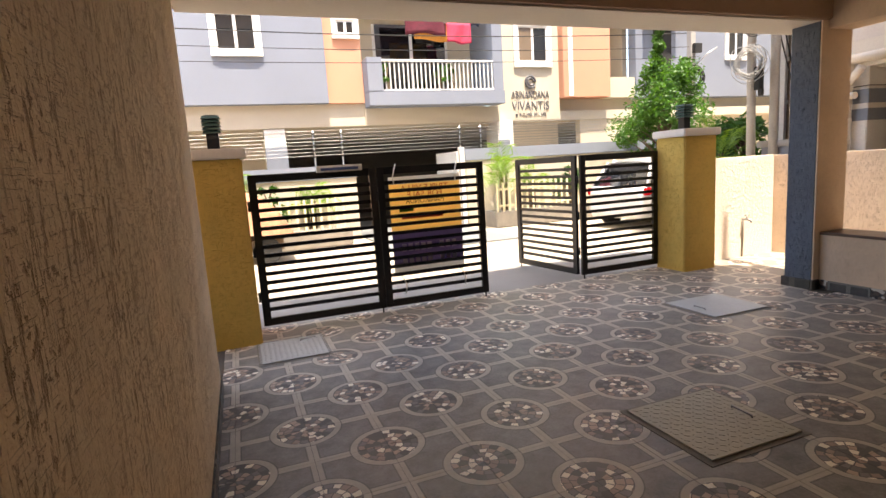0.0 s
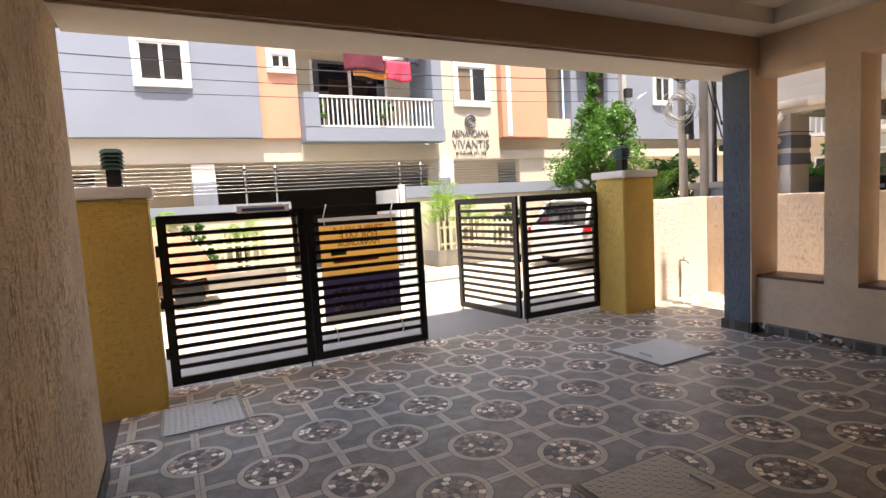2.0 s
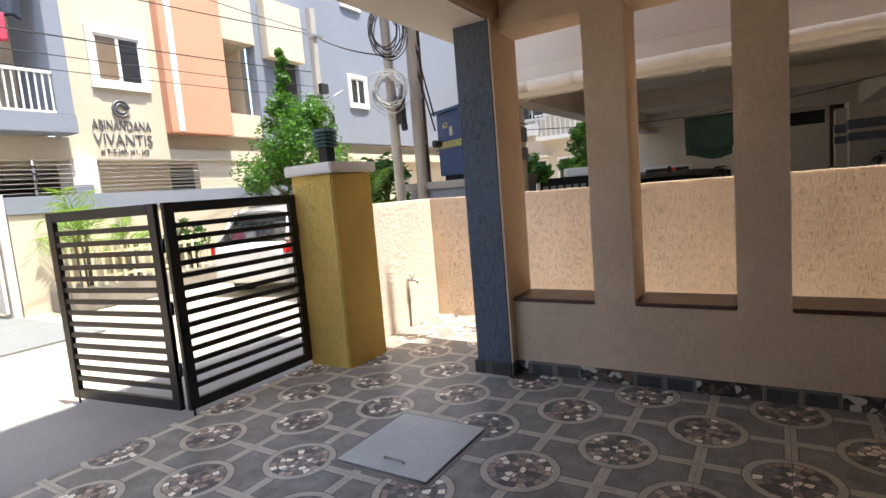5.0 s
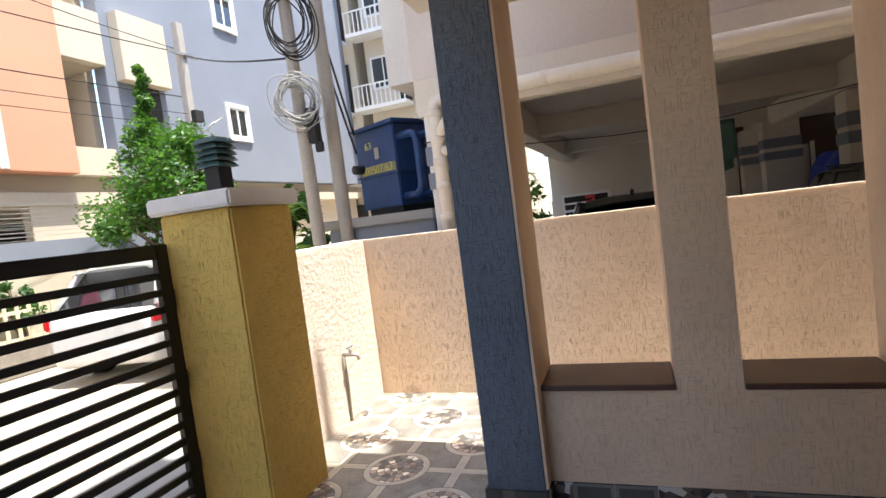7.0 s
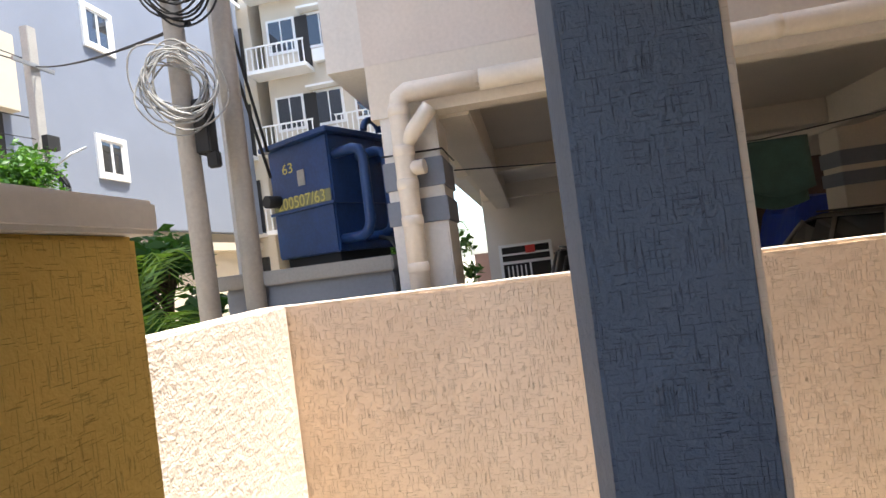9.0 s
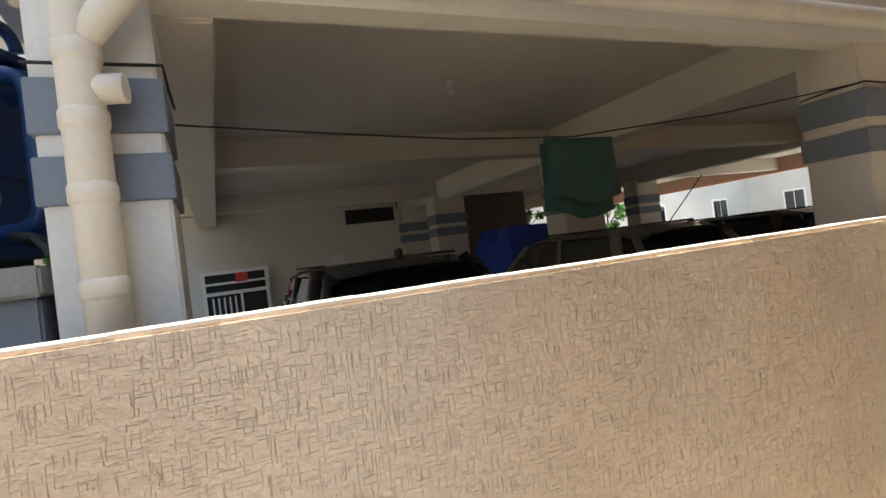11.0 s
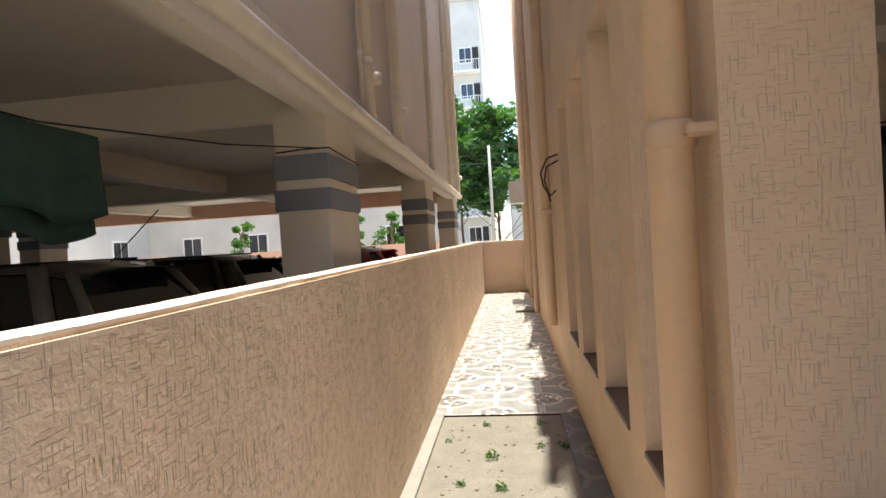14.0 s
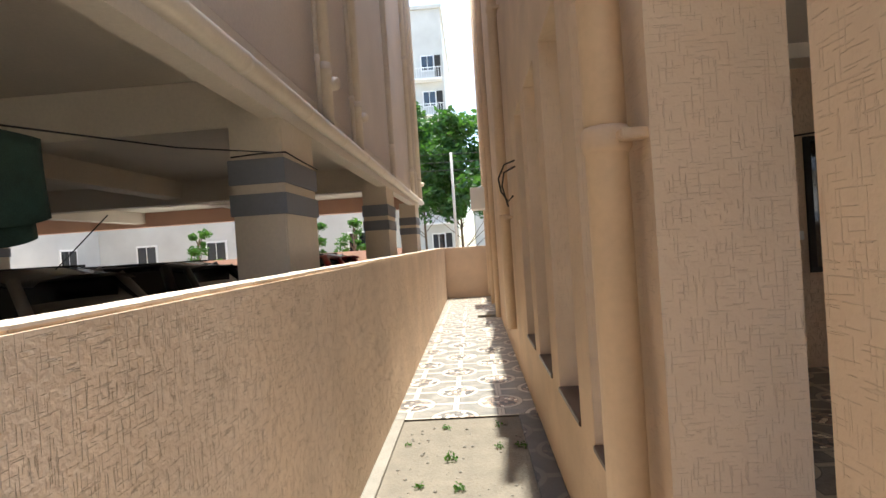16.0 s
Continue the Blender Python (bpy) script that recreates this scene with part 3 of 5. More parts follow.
for i in range(26):
    x = 3.78 + i * 0.119
    part("baluster", boxes((x, x + 0.028, 13.44, 13.47, 3.56, 4.24)), WHITE, block)
part("handrail", boxes((3.70, 6.80, 13.42, 13.48, 4.24, 4.29)), WHITE, block)
part("handrail", boxes((3.70, 6.80, 13.43, 13.48, 3.52, 3.56)), WHITE, block)
for x0, x1, zt, n in ((7.68, 10.15, 2.72, 9), (1.3, 7.1, 2.68, 4), (-3.3, 0.7, 2.68, 7)):
    for i in range(n):
        z = zt - 0.07 - i * 0.075
        part("grille_bar", boxes((x0, x1, 14.33, 14.35, z, z + 0.014)), STEEL, block)
part("wall", boxes((7.66, 10.2, 15.6, 15.8, -0.06, 2.74)), NB_WALL, block)


def lettering(words, size, x, y, z, mat, name, extrude=0.02, mirror=False, width=None, turn=0.0):
    cu = bpy.data.curves.new(name, "FONT")
    cu.body, cu.size, cu.extrude, cu.align_x = words, size, extrude, "CENTER"
    ob = new("made", cu)
    me = bpy.data.meshes.new_from_object(ob.evaluated_get(bpy.context.evaluated_depsgraph_get()))
    bpy.data.objects.remove(ob)
    bpy.data.curves.remove(cu)
    xs = [v.co.x for v in me.vertices]
    k = width / (max(xs) - min(xs)) if width else 1.0
    turn_m = pose(x, y, z, 0, 0, turn) @ pose(0, 0, 0, 90) @ Matrix.Diagonal((-k if mirror else k, 1, 1, 1))
    me.transform(turn_m)
    me.materials.clear()
    me.materials.append(mat)
    return new(name, me)


for words, size, z, w in (("ABINANDANA", 0.30, 3.40, 1.28), ("VIVANTIS", 0.36, 3.06, 1.27), ("# 7-2-J40, J41, J42", 0.14, 2.88, 1.05)):
    lettering(words, size, 8.43, 14.288, z, GREY_LETTER, "lettering", 0.010, width=w).parent = block
bm = bmesh.new()
for r0 in (0.17, 0.10):
    tube(bm, [(8.44 + r0 * math.cos(t), 14.27, 3.86 + r0 * math.sin(t)) for t in (k * math.pi / 14 for k in range(0, 26))], 0.03, 8)
part("emblem", bm, GREY_LETTER, block, "round grey metal emblem")


def cloth(name, x0, x1, z0, z1, y, mat, label, along="x", fold=0.03, thick=0.012, seed=1):
    bm = bmesh.new()
    n, k = 14, 8
    rng = random.Random(seed)
    ph = rng.random() * 6
    g = {}
    for s in (0, 1):
        for i in range(n + 1):
            for j in range(k + 1):
                u, v = i / n, j / k
                d = fold * (0.3 + v) * math.sin(u * 9 + ph + v * 1.3) + s * thick
                z = z1 + (z0 - z1) * v + 0.03 * math.sin(u * 5 + ph) * v
                q = x0 + (x1 - x0) * u
                g[s, i, j] = bm.verts.new((q, y + d, z) if along == "x" else (y + d, q, z))
    for s in (0, 1):
        for i in range(n):
            for j in range(k):
                bm.faces.new((g[s, i, j], g[s, i + 1, j], g[s, i + 1, j + 1], g[s, i, j + 1])).smooth = True
    for i in range(n):
        bm.faces.new((g[0, i, 0], g[0, i + 1, 0], g[1, i + 1, 0], g[1, i, 0]))
        bm.faces.new((g[0, i, k], g[0, i + 1, k], g[1, i + 1, k], g[1, i, k]))
    for j in range(k):
        bm.faces.new((g[0, 0, j], g[0, 0, j + 1], g[1, 0, j + 1], g[1, 0, j]))
        bm.faces.new((g[0, n, j], g[0, n, j + 1], g[1, n, j + 1], g[1, n, j]))
    return solid(name, bm, mat, label, "cloth")


MAROON = plain("maroon_cloth", (0.13, 0.02, 0.035), 0.95, vary=0.5, coarse=8)
PINK = plain("pink_cloth", (0.55, 0.05, 0.10), 0.95, vary=0.4, coarse=14)
ORANGE = plain("orange_cloth", (0.65, 0.28, 0.05), 0.95, vary=0.3, coarse=8)
NAVY = plain("navy_cloth", (0.04, 0.05, 0.08), 0.95, vary=0.3)
cloth("hung_blanket", 4.45, 5.55, 4.95, 5.75, 13.60, MAROON, "maroon striped blanket drying over the balcony", seed=2)
cloth("hung_cloth", 4.7, 5.9, 4.82, 5.3, 13.66, ORANGE, "orange cloth drying under the blanket", seed=3)
cloth("hung_towel", 5.58, 6.25, 4.75, 5.25, 13.56, PINK, "pink patterned towel drying on the line", seed=4)
cloth("hung_sheet", 5.5, 6.1, 5.27, 5.8, 13.62, WHITE, "white sheet drying on the line", seed=5)
cloth("hung_shirt", 6.15, 6.55, 5.2, 5.75, 13.62, NAVY, "dark shirt drying on the line", seed=6)

# ---- compound wall, planters and fences across the road ----
for x0, x1, z in ((-14, 2.65, 1.72), (5.5, 13.5, 1.95)):
    w = thing("compound_wall", "grey-blue topped cream compound wall", "wall", kind="structure")
    part("wall", boxes((x0, x1, 12.65, 12.85, -0.06, z - 0.30)), CREAM, w)
    part("coping", boxes((x0 - 0.02, x1 + 0.02, 12.62, 12.88, z - 0.298, z), bevel=0.01), GREYBLUE, w, "grey-blue painted band")
PAINT_CREAM = plain("cream_fence_paint", (0.78, 0.70, 0.48), 0.6, vary=0.15)


def picket_fence(x0, x1, y, label):
    f = thing("picket_fence", label, "fence")
    n = int((x1 - x0) / 0.17)
    me = mesh_of("picket", boxes((-0.025, 0.025, -0.015, 0.015, 0.33, 1.05), bevel=0.004), PAINT_CREAM)
    for i in range(n + 1):
        p = new("picket", me)
        p.parent, p.location = f, (x0 + i * 0.17, y, 0)
    for z in (0.45, 0.86):
        part("rail", boxes((x0, x1, y + 0.016, y + 0.035, z, z + 0.05)), PAINT_CREAM, f)
    k = thing("planter", "low cement planter bed by the road", "planter")
    part("curb", boxes((x0 - 0.1, x1 + 0.1, y - 0.1, 12.64, -0.06, 0.33), bevel=0.02), CEMENT, k)
    return f


picket_fence(6.0, 9.4, 11.95, "cream painted picket fence before palms")
picket_fence(-0.9, 2.2, 11.95, "cream painted picket fence by the driveway")
setting("driveway", boxes((2.75, 5.4, 9.8, 24, -0.08, -0.03)), plain("dark_paving", (0.16, 0.17, 0.17), 0.85, vary=0.2), "dark paved driveway of the block", "driveway")
g = thing("compound_gate", "pale sheet metal compound gate standing open", "gate")
part("panel", boxes((5.28, 5.33, 12.7, 14.2, 0.05, 1.9), bevel=0.005), NB_WHITE, g)
part("post", boxes((5.36, 5.48, 12.66, 12.8, -0.06, 2.0)), NB_WHITE, g)


def leaf_ball(bm, centre, radius, n, size, rng, flat=0.8):
    for _ in range(n):
        d = Vector((rng.gauss(0, 1), rng.gauss(0, 1), rng.gauss(0, flat))).normalized() * radius * (rng.random() ** 0.45)
        c = Vector(centre) + d
        a = Vector((rng.gauss(0, 1), rng.gauss(0, 1), rng.gauss(0, 0.6))).normalized()
        b = a.cross(Vector((rng.gauss(0, 1), rng.gauss(0, 1), rng.gauss(0, 1)))).normalized()
        s = size * rng.uniform(0.6, 1.3)
        vs = [bm.verts.new(c + a * s), bm.verts.new(c + b * s * 0.42 + Vector((0, 0, s * 0.1))), bm.verts.new(c - a * s), bm.verts.new(c - b * s * 0.42 + Vector((0, 0, s * 0.1)))]
        bm.faces.new(vs)


def tree(at, height, spread, seed, leaf, leaf_size, label, clumps=40, per=150, low=0.35, name="tree", tops=()):
    rng = random.Random(seed)
    t = thing(name, label, "tree", at)
    bm = bmesh.new()
    tube(bm, [(0, 0, -0.1), (0.05, 0, height * 0.25), (0.0, 0.06, height * 0.55), (0.05, 0, height * 0.85)], 0, 10, radii=[0.09, 0.075, 0.05, 0.015])
    crown = bmesh.new()
    for i in range(clumps):
        ang = rng.random() * 6.283
        zz = height * rng.uniform(low, 1.0)
        reach = spread * rng.uniform(0.25, 1.0) * (1.15 - 0.75 * max(0, (zz / height - 0.45) / 0.55))
        c = Vector((math.cos(ang) * reach, math.sin(ang) * reach, zz))
        s = Vector((0, 0, max(0.3, zz - reach * 0.7 - 0.2)))
        tube(bm, [s, (s + c) / 2 + Vector((0, 0, 0.08)), c], 0, 5, radii=[0.028, 0.018, 0.006])
        leaf_ball(crown, c, spread * rng.uniform(0.18, 0.32), per, leaf_size, rng)
    for x, y, z, r in tops:
        leaf_ball(crown, (x, y, z), r, per, leaf_size, rng, 1.6)
    part("trunk", bm, BARK, t)
    part("crown", crown, leaf, t)
    return t


tree((10.75, 11.35, -0.05), 3.7, 1.4, 5, LEAF, 0.055, "bright green bushy tree by the far roadside", 62, 230, tops=[(-0.25 + 0.02 * k, 0.1 * (k % 2), 3.9 + 0.2 * k, 0.2 - 0.02 * k) for k in range(6)] + [(-0.35, 0, 3.7, 0.32), (0.6, 0, 3.6, 0.25), (0.65, 0, 3.9, 0.14)])


def palm(at, height, n, seed, label, length=1.1):
    rng = random.Random(seed)
    t = thing("palm", label, "palm", at)
    bm = bmesh.new()
    for k in range(3):
        tube(bm, [(0.06 * k - 0.06, 0.05 * (k % 2), 0), (0.1 * k - 0.1, 0.05, height * 0.6)], 0, 7, radii=[0.035, 0.02])
    part("stem", bm, BARK, t)
    fr = bmesh.new()
    for i in range(n):
        ang, lift = rng.random() * 6.283, rng.uniform(0.5, 1.35)
        base = Vector((rng.uniform(-0.15, 0.15), rng.uniform(-0.1, 0.1), height * rng.uniform(0.25, 0.7)))
        out = Vector((math.cos(ang), math.sin(ang), 0))
        ln = length * rng.uniform(0.7, 1.2)
        pts = [base + out * ln * math.cos(lift) * u + Vector((0, 0, ln * math.sin(lift) * u - ln * 0.55 * u * u * u)) for u in (q / 14 for q in range(15))]
        tube(fr, pts, 0.008, 4, radii=[0.01 - 0.0005 * q for q in range(15)])
        side = out.cross(Vector((0, 0, 1)))
        for q in range(3, 15):
            d = (pts[q] - pts[q - 1]).normalized()
            for sg in (-1, 1):
                l = 0.30 * ln * (1.0 - 0.5 * abs(q / 14 - 0.5))
                tip = pts[q] + (side * sg * 0.8 + d * 0.75).normalized() * l - Vector((0, 0, l * 0.3))
                mid = (pts[q] + tip) / 2 + d * 0.014
                mid2 = (pts[q] + tip) / 2 - d * 0.014
                fr.faces.new([fr.verts.new(v) for v in (pts[q], mid, tip, mid2)])
    part("fronds", fr, PALM_LEAF, t)
    return t


palm((6.35, 12.25, 0.3), 1.7, 26, 3, "yellow-green areca palm behind the picket fence")
palm((7.2, 12.3, 0.3), 1.2, 16, 4, "small areca palm behind the picket fence", 0.8)
palm((-0.3, 12.3, 0.3), 1.5, 18, 6, "areca palm behind the roadside fence")
palm((1.5, 12.3, 0.3), 1.1, 18, 8, "leafy areca palm behind the roadside fence", 0.9)
for x, y, s in ((8.4, 12.3, 11), (0.6, 12.3, 12)):
    tree((x, y, 0.28), 1.0, 0.5, s, LEAF_DARK, 0.05, "low leafy shrub in the planter", 10, 90, name="shrub")

# ---- electric fence posts ----
for x in (1.75, 2.4, 5.42, 6.0):
    p = thing("fence_post", "steel electric fence post with insulators", "post", group="electric fence posts")
    part("post", tubed([(x, 12.75, 1.7), (x, 12.75, 2.55)], 0.02, 8), STEEL, p)
    for k in range(5):
        part("insulator", tubed([(x - 0.03, 12.72, 1.95 + k * 0.13), (x + 0.03, 12.72, 1.95 + k * 0.13)], 0.02, 8), DARK, p)


def cable(name, pts, r, label, mat=None, sag=0.0):
    a, b = Vector(pts[0]), Vector(pts[-1])
    if len(pts) == 2:
        pts = [a.lerp(b, u) - Vector((0, 0, sag * 4 * u * (1 - u))) for u in (k / 12 for k in range(13))]
    return solid(name, tubed(pts, r, 5), mat or RUBBER, label, "cable")


for a, b, sag, r in (((-8, 12.4, 4.9), (12.8, 12.4, 4.9), 0.3, 0.012), ((-8, 12.3, 4.5), (12.8, 12.3, 4.5), 0.25, 0.008), ((-8, 10.5, 3.75), (12.8, 12.2, 4.2), 0.2, 0.007), ((-8, 9.5, 4.5), (7.49, 6.04, 4.3), 0.4, 0.009), ((-8, 12.0, 5.6), (12.8, 12.4, 5.9), 0.35, 0.012), ((12.8, 12.45, 5.9), (7.5, 6.04, 3.2), 0.1, 0.012), ((3.0, 12.2, 6.6), (12.7, 12.5, 6.0), 0.2, 0.009)):
    cable("overhead_cable", (a, b), r, "thin black overhead cable sagging along the road", sag=sag)
for k in range(8):
    cable("fence_wire", ((-3, 12.75, 1.95 + 0.08 * k), (10.2, 12.75, 2.05 + 0.08 * k)), 0.004, "thin electric fence wire", STEEL, 0.01)

# ---- poles at the corner ----
def coil(name, centre, radius, turns, thick, mat, label, seed, squash=1.0):
    rng = random.Random(seed)
    holder = thing(name, label, "cable coil")
    for i in range(turns):
        bm = bmesh.new()
        r = radius * rng.uniform(0.7, 1.08)
        ox, oy, oz, ph = rng.uniform(-0.03, 0.03), rng.uniform(-0.06, 0.06), rng.uniform(-0.06, 0.06), rng.random() * 6
        tube(bm, [(centre[0] + ox + r * 0.55 * math.cos(t) + 0.02 * math.sin(2 * t + ph), centre[1] + oy - r * 0.8 * math.cos(t), centre[2] + oz + squash * r * math.sin(t) + 0.02 * math.sin(3 * t + ph)) for t in (k * 2 * math.pi / 28 for k in range(29))], thick, 5)
        part("loop", bm, mat, holder)
    return holder


def pole(x, y, h, r, lean, label):
    p = thing("utility_pole", label, "pole", (x, y, 0))
    part("shaft", tubed([(0, 0, -0.06), (lean, 0, h)], 0, 14, radii=[r, r * 0.8]), POLE, p)
    return p


pole(7.51, 6.13, 7.0, 0.068, -0.1, "round cement utility pole hung with cable coils")
pole(7.75, 5.96, 7.5, 0.07, 0.0, "plain round grey utility pole")
GREYCABLE = plain("pale_grey_cable", (0.34, 0.34, 0.33), 0.5)
coil("cable_coil", (7.34, 6.06, 2.76), 0.22, 15, 0.0055, GREYCABLE, "loose coils of pale grey cable on the pole", 1)
coil("cable_coil", (7.38, 6.06, 3.5), 0.21, 9, 0.007, RUBBER, "loose coils of black cable on the pole", 2, 1.4)
solid("junction_box", boxes((7.43, 7.53, 5.96, 6.06, 2.36, 2.70), (7.45, 7.50, 5.93, 6.01, 2.27, 2.37), bevel=0.01), RUBBER, "black cable junction box strapped to the pole", "junction box")
sp = thing("street_pole", "square cement street pole with a steel cross arm", "pole", (12.6, 12.3, 0))
part("shaft", boxes((-0.09, 0.09, -0.08, 0.08, -0.06, 6.5), bevel=0.01), POLE, sp)
part("cross_arm", boxes((-0.45, 0.35, -0.12, -0.08, 5.75, 5.82)), STEEL, sp)
part("meter_box", boxes((-0.05, 0.2, -0.2, -0.08, 4.3, 4.55)), RUBBER, sp)
part("lamp_arm", tubed([(0.05, -0.1, 3.95), (0.3, -0.3, 4.25), (0.55, -0.4, 4.4)], 0.02, 8), STEEL, sp)
coil("cable_coil", (12.5, 12.1, 3.6), 0.3, 4, 0.025, RUBBER, "thick black cable coil on the street pole", 3)

# ---- transformer ----
tr = thing("transformer", "blue oil transformer tank on a plinth behind the wall", "transformer", (8.14, 5.48, 1.62), -27)
part("tank", boxes((0, 0.62, 0, 0.70, 0.06, 0.93), bevel=0.012), TANK, tr)
part("lid", boxes((-0.05, 0.70, -0.05, 0.75, 0.93, 0.97), bevel=0.006), TANK, tr)
part("band", boxes((-0.006, 0.0, 0.02, 0.68, 0.44, 0.53)), plain("olive_number_strip", (0.20, 0.20, 0.10), 0.6), tr, "olive strip with a serial number")
part("seam", boxes((-0.02, 0.64, -0.02, 0.72, 0.415, 0.435)), TANK, tr)
part("skid", boxes((0.05, 0.6, 0.05, 0.65, -0.02, 0.06)), RUBBER, tr)
part("plate", boxes((-0.008, 0.0, 0.28, 0.36, 0.6, 0.72)), STEEL, tr, "small steel plate")
part("bushing", tubed([(-0.12, 0.62, 0.52), (0.02, 0.62, 0.52)], 0.05, 12), RUBBER, tr)
part("lifting_hook", tubed([(0.45 + 0.09 * math.cos(a), -0.04, 0.98 + 0.09 * math.sin(a)) for a in (k * math.pi / 8 for k in range(9))], 0.028, 8), TANK, tr)
for x in (0.06, 0.30, 0.54):
    part("radiator_pipe", tubed([(x, 0, 0.78), (x, -0.19, 0.78), (x, -0.25, 0.76), (x, -0.28, 0.70), (x, -0.28, 0.24), (x, -0.25, 0.18), (x, -0.19, 0.15), (x, 0, 0.15)], 0.038, 10), TANK, tr)
yl = plain("yellow_marking", (0.55, 0.50, 0.15), 0.6)
t1 = lettering("200507/63", 0.13, 0, 0, 0, yl, "serial_number", 0.001, width=0.55)
t1.parent, t1.matrix_basis = tr, pose(-0.0085, 0.35, 0.445, 0, 0, -90)
t2 = lettering("63", 0.11, 0, 0, 0, yl, "serial_number", 0.001, width=0.12)
t2.parent, t2.matrix_basis = tr, pose(-0.003, 0.47, 0.72, 0, 0, -90)
pl = thing("transformer_plinth", "grey painted masonry plinth under the transformer", "plinth")
part("base", boxes((7.80, 9.4, 5.02, 6.2, -0.06, 1.50), bevel=0.01), BAND, pl)
part("top_slab", boxes((7.75, 9.45, 5.0, 6.25, 1.50, 1.60), bevel=0.01), RAMP, pl, "pale cement slab")
for k in range(4):
    x = 7.9 + 0.06 * k
    cable("power_cable", [(x + 0.35, 5.2, 1.75), (x + 0.15, 5.08, 1.72), (x, 4.98, 1.62), (x, 4.97, 1.2)], 0.016, "black cable looping off the plinth")
post = thing("steel_post", "weathered steel channel post behind the transformer", "post", (8.75, 6.55, 0))
part("web", boxes((-0.06, 0.06, -0.008, 0.008, -0.06, 7.0)), POLE, post, "peeling pale paint")
for sx in (-1, 1):
    part("flange", boxes((sx * 0.06 - 0.006, sx * 0.06 + 0.006, -0.05, 0.05, -0.06, 7.0)), BARK if sx > 0 else POLE, post, "rusty brown flange" if sx > 0 else "")
for k in range(5):
    part("batten", boxes((-0.054, 0.054, -0.03, -0.009, 2.2 + k * 0.7, 2.26 + k * 0.7)), STEEL, post)
for k, (dx, dz) in enumerate(((0.0, 0.0), (0.12, 0.25))):
    cable("power_cable", ((7.52 + dx, 6.12, 4.6 + dz), (8.22, 5.98, 2.30 + 0.2 * k)), 0.012, "black cable dropping from the pole to the transformer", sag=0.05)
for k in range(5):
    cable("power_cable", [(8.62 - 0.03 * k, 5.02, 2.45), (8.58 - 0.05 * k, 4.99, 2.15), (8.5 - 0.06 * k, 4.975, 1.85), (8.2 - 0.03 * k, 4.97, 1.68), (7.95 + 0.05 * k, 4.96, 1.63), (7.93 + 0.05 * k, 4.955, 1.4)], 0.012, "black cable looping off the transformer")
crate = thing("slatted_cabinet", "black slatted metal cabinet standing beyond the hall", "cabinet", (16.1, 6.85, -0.06), -60)
part("body", boxes((-0.75, 0.75, -0.35, 0.35, 0.0, 1.62), bevel=0.02), BLACK, crate)
for k in range(7):
    for z in (1.12, 1.32):
        part("vent", boxes((-0.68 + k * 0.2, -0.54 + k * 0.2, -0.362, -0.352, z, z + 0.1), bevel=0.002), STEEL, crate, "pale slotted vent")
part("top_box", boxes((0.0, 0.6, -0.25, 0.25, 1.625, 1.85), bevel=0.02), NB_WHITE, crate, "white box on top")
for i, (x, y, hgt) in enumerate(((18.2, 6.5, 3.0), (20.5, 7.4, 3.4), (15.0, 7.9, 2.4))):
    tree((x, y, 0), hgt, 1.1, 90 + i, LEAF if i != 1 else LEAF_DARK, 0.11, "leafy garden tree beyond the parking hall", 22, 100)
palm((17.0, 6.1, 0.0), 3.0, 20, 95, "green palm beyond the parking hall", 1.2)
tree((9.0, 7.5, 0), 2.0, 0.8, 21, LEAF_DARK, 0.08, "dark leafy bush behind the front wall", 26, 110, name="bush")
palm((8.3, 7.4, 0.3), 1.9, 22, 22, "dark green palm behind the poles", 1.0)

# ---- pillar lamps ----
LAMP_FIN = plain("dark_green_lamp_metal", (0.03, 0.075, 0.065), 0.4, 0.3)
for x, y in ((5.39, 5.37), (-0.16, 5.36)):
    l = thing("pillar_lamp", "dark louvred pillar lamp on the gate pillar", "lamp", (x, y, 1.79), group="gate pillar lamps")
    part("base", boxes((-0.052, 0.052, -0.052, 0.052, 0, 0.15), bevel=0.004), BLACK, l, "square black base")
    for k in range(5):
        z = 0.15 + k * 0.033
        bm = bmesh.new()
        lo, hi = 0.082, 0.066
        a = [bm.verts.new((sx * lo, sy * lo, z)) for sx, sy in ((-1, -1), (1, -1), (1, 1), (-1, 1))]
        b = [bm.verts.new((sx * hi, sy * hi, z + 0.026)) for sx, sy in ((-1, -1), (1, -1), (1, 1), (-1, 1))]
        bm.faces.new(a[::-1]), bm.faces.new(b)
        for i in range(4):
            bm.faces.new((a[i], a[(i + 1) % 4], b[(i + 1) % 4], b[i]))
        part("fin", bm, LAMP_FIN, l)
    part("core", boxes((-0.05, 0.05, -0.05, 0.05, 0.15, 0.315)), BLACK, l)

# ---- tap ----
tap = thing("tap", "chrome garden tap on its pipe by the wall", "tap", (6.53, 5.45, 0))
part("pipe", tubed([(0.0, 0.0, 0.0), (0.0, -0.01, 0.30), (-0.01, -0.012, 0.52)], 0.012, 8), CEMENT, tap, "plastered supply pipe")
part("spout", tubed([(0, 0.0, 0.53), (0, -0.09, 0.53), (0.0, -0.13, 0.525), (0, -0.14, 0.49)], 0.014, 10), STEEL, tap)
part("valve", tubed([(0, -0.07, 0.53), (0, -0.07, 0.585)], 0.012, 10), STEEL, tap)
part("lever", boxes((-0.045, 0.045, -0.077, -0.063, 0.583, 0.597), bevel=0.003), STEEL, tap)

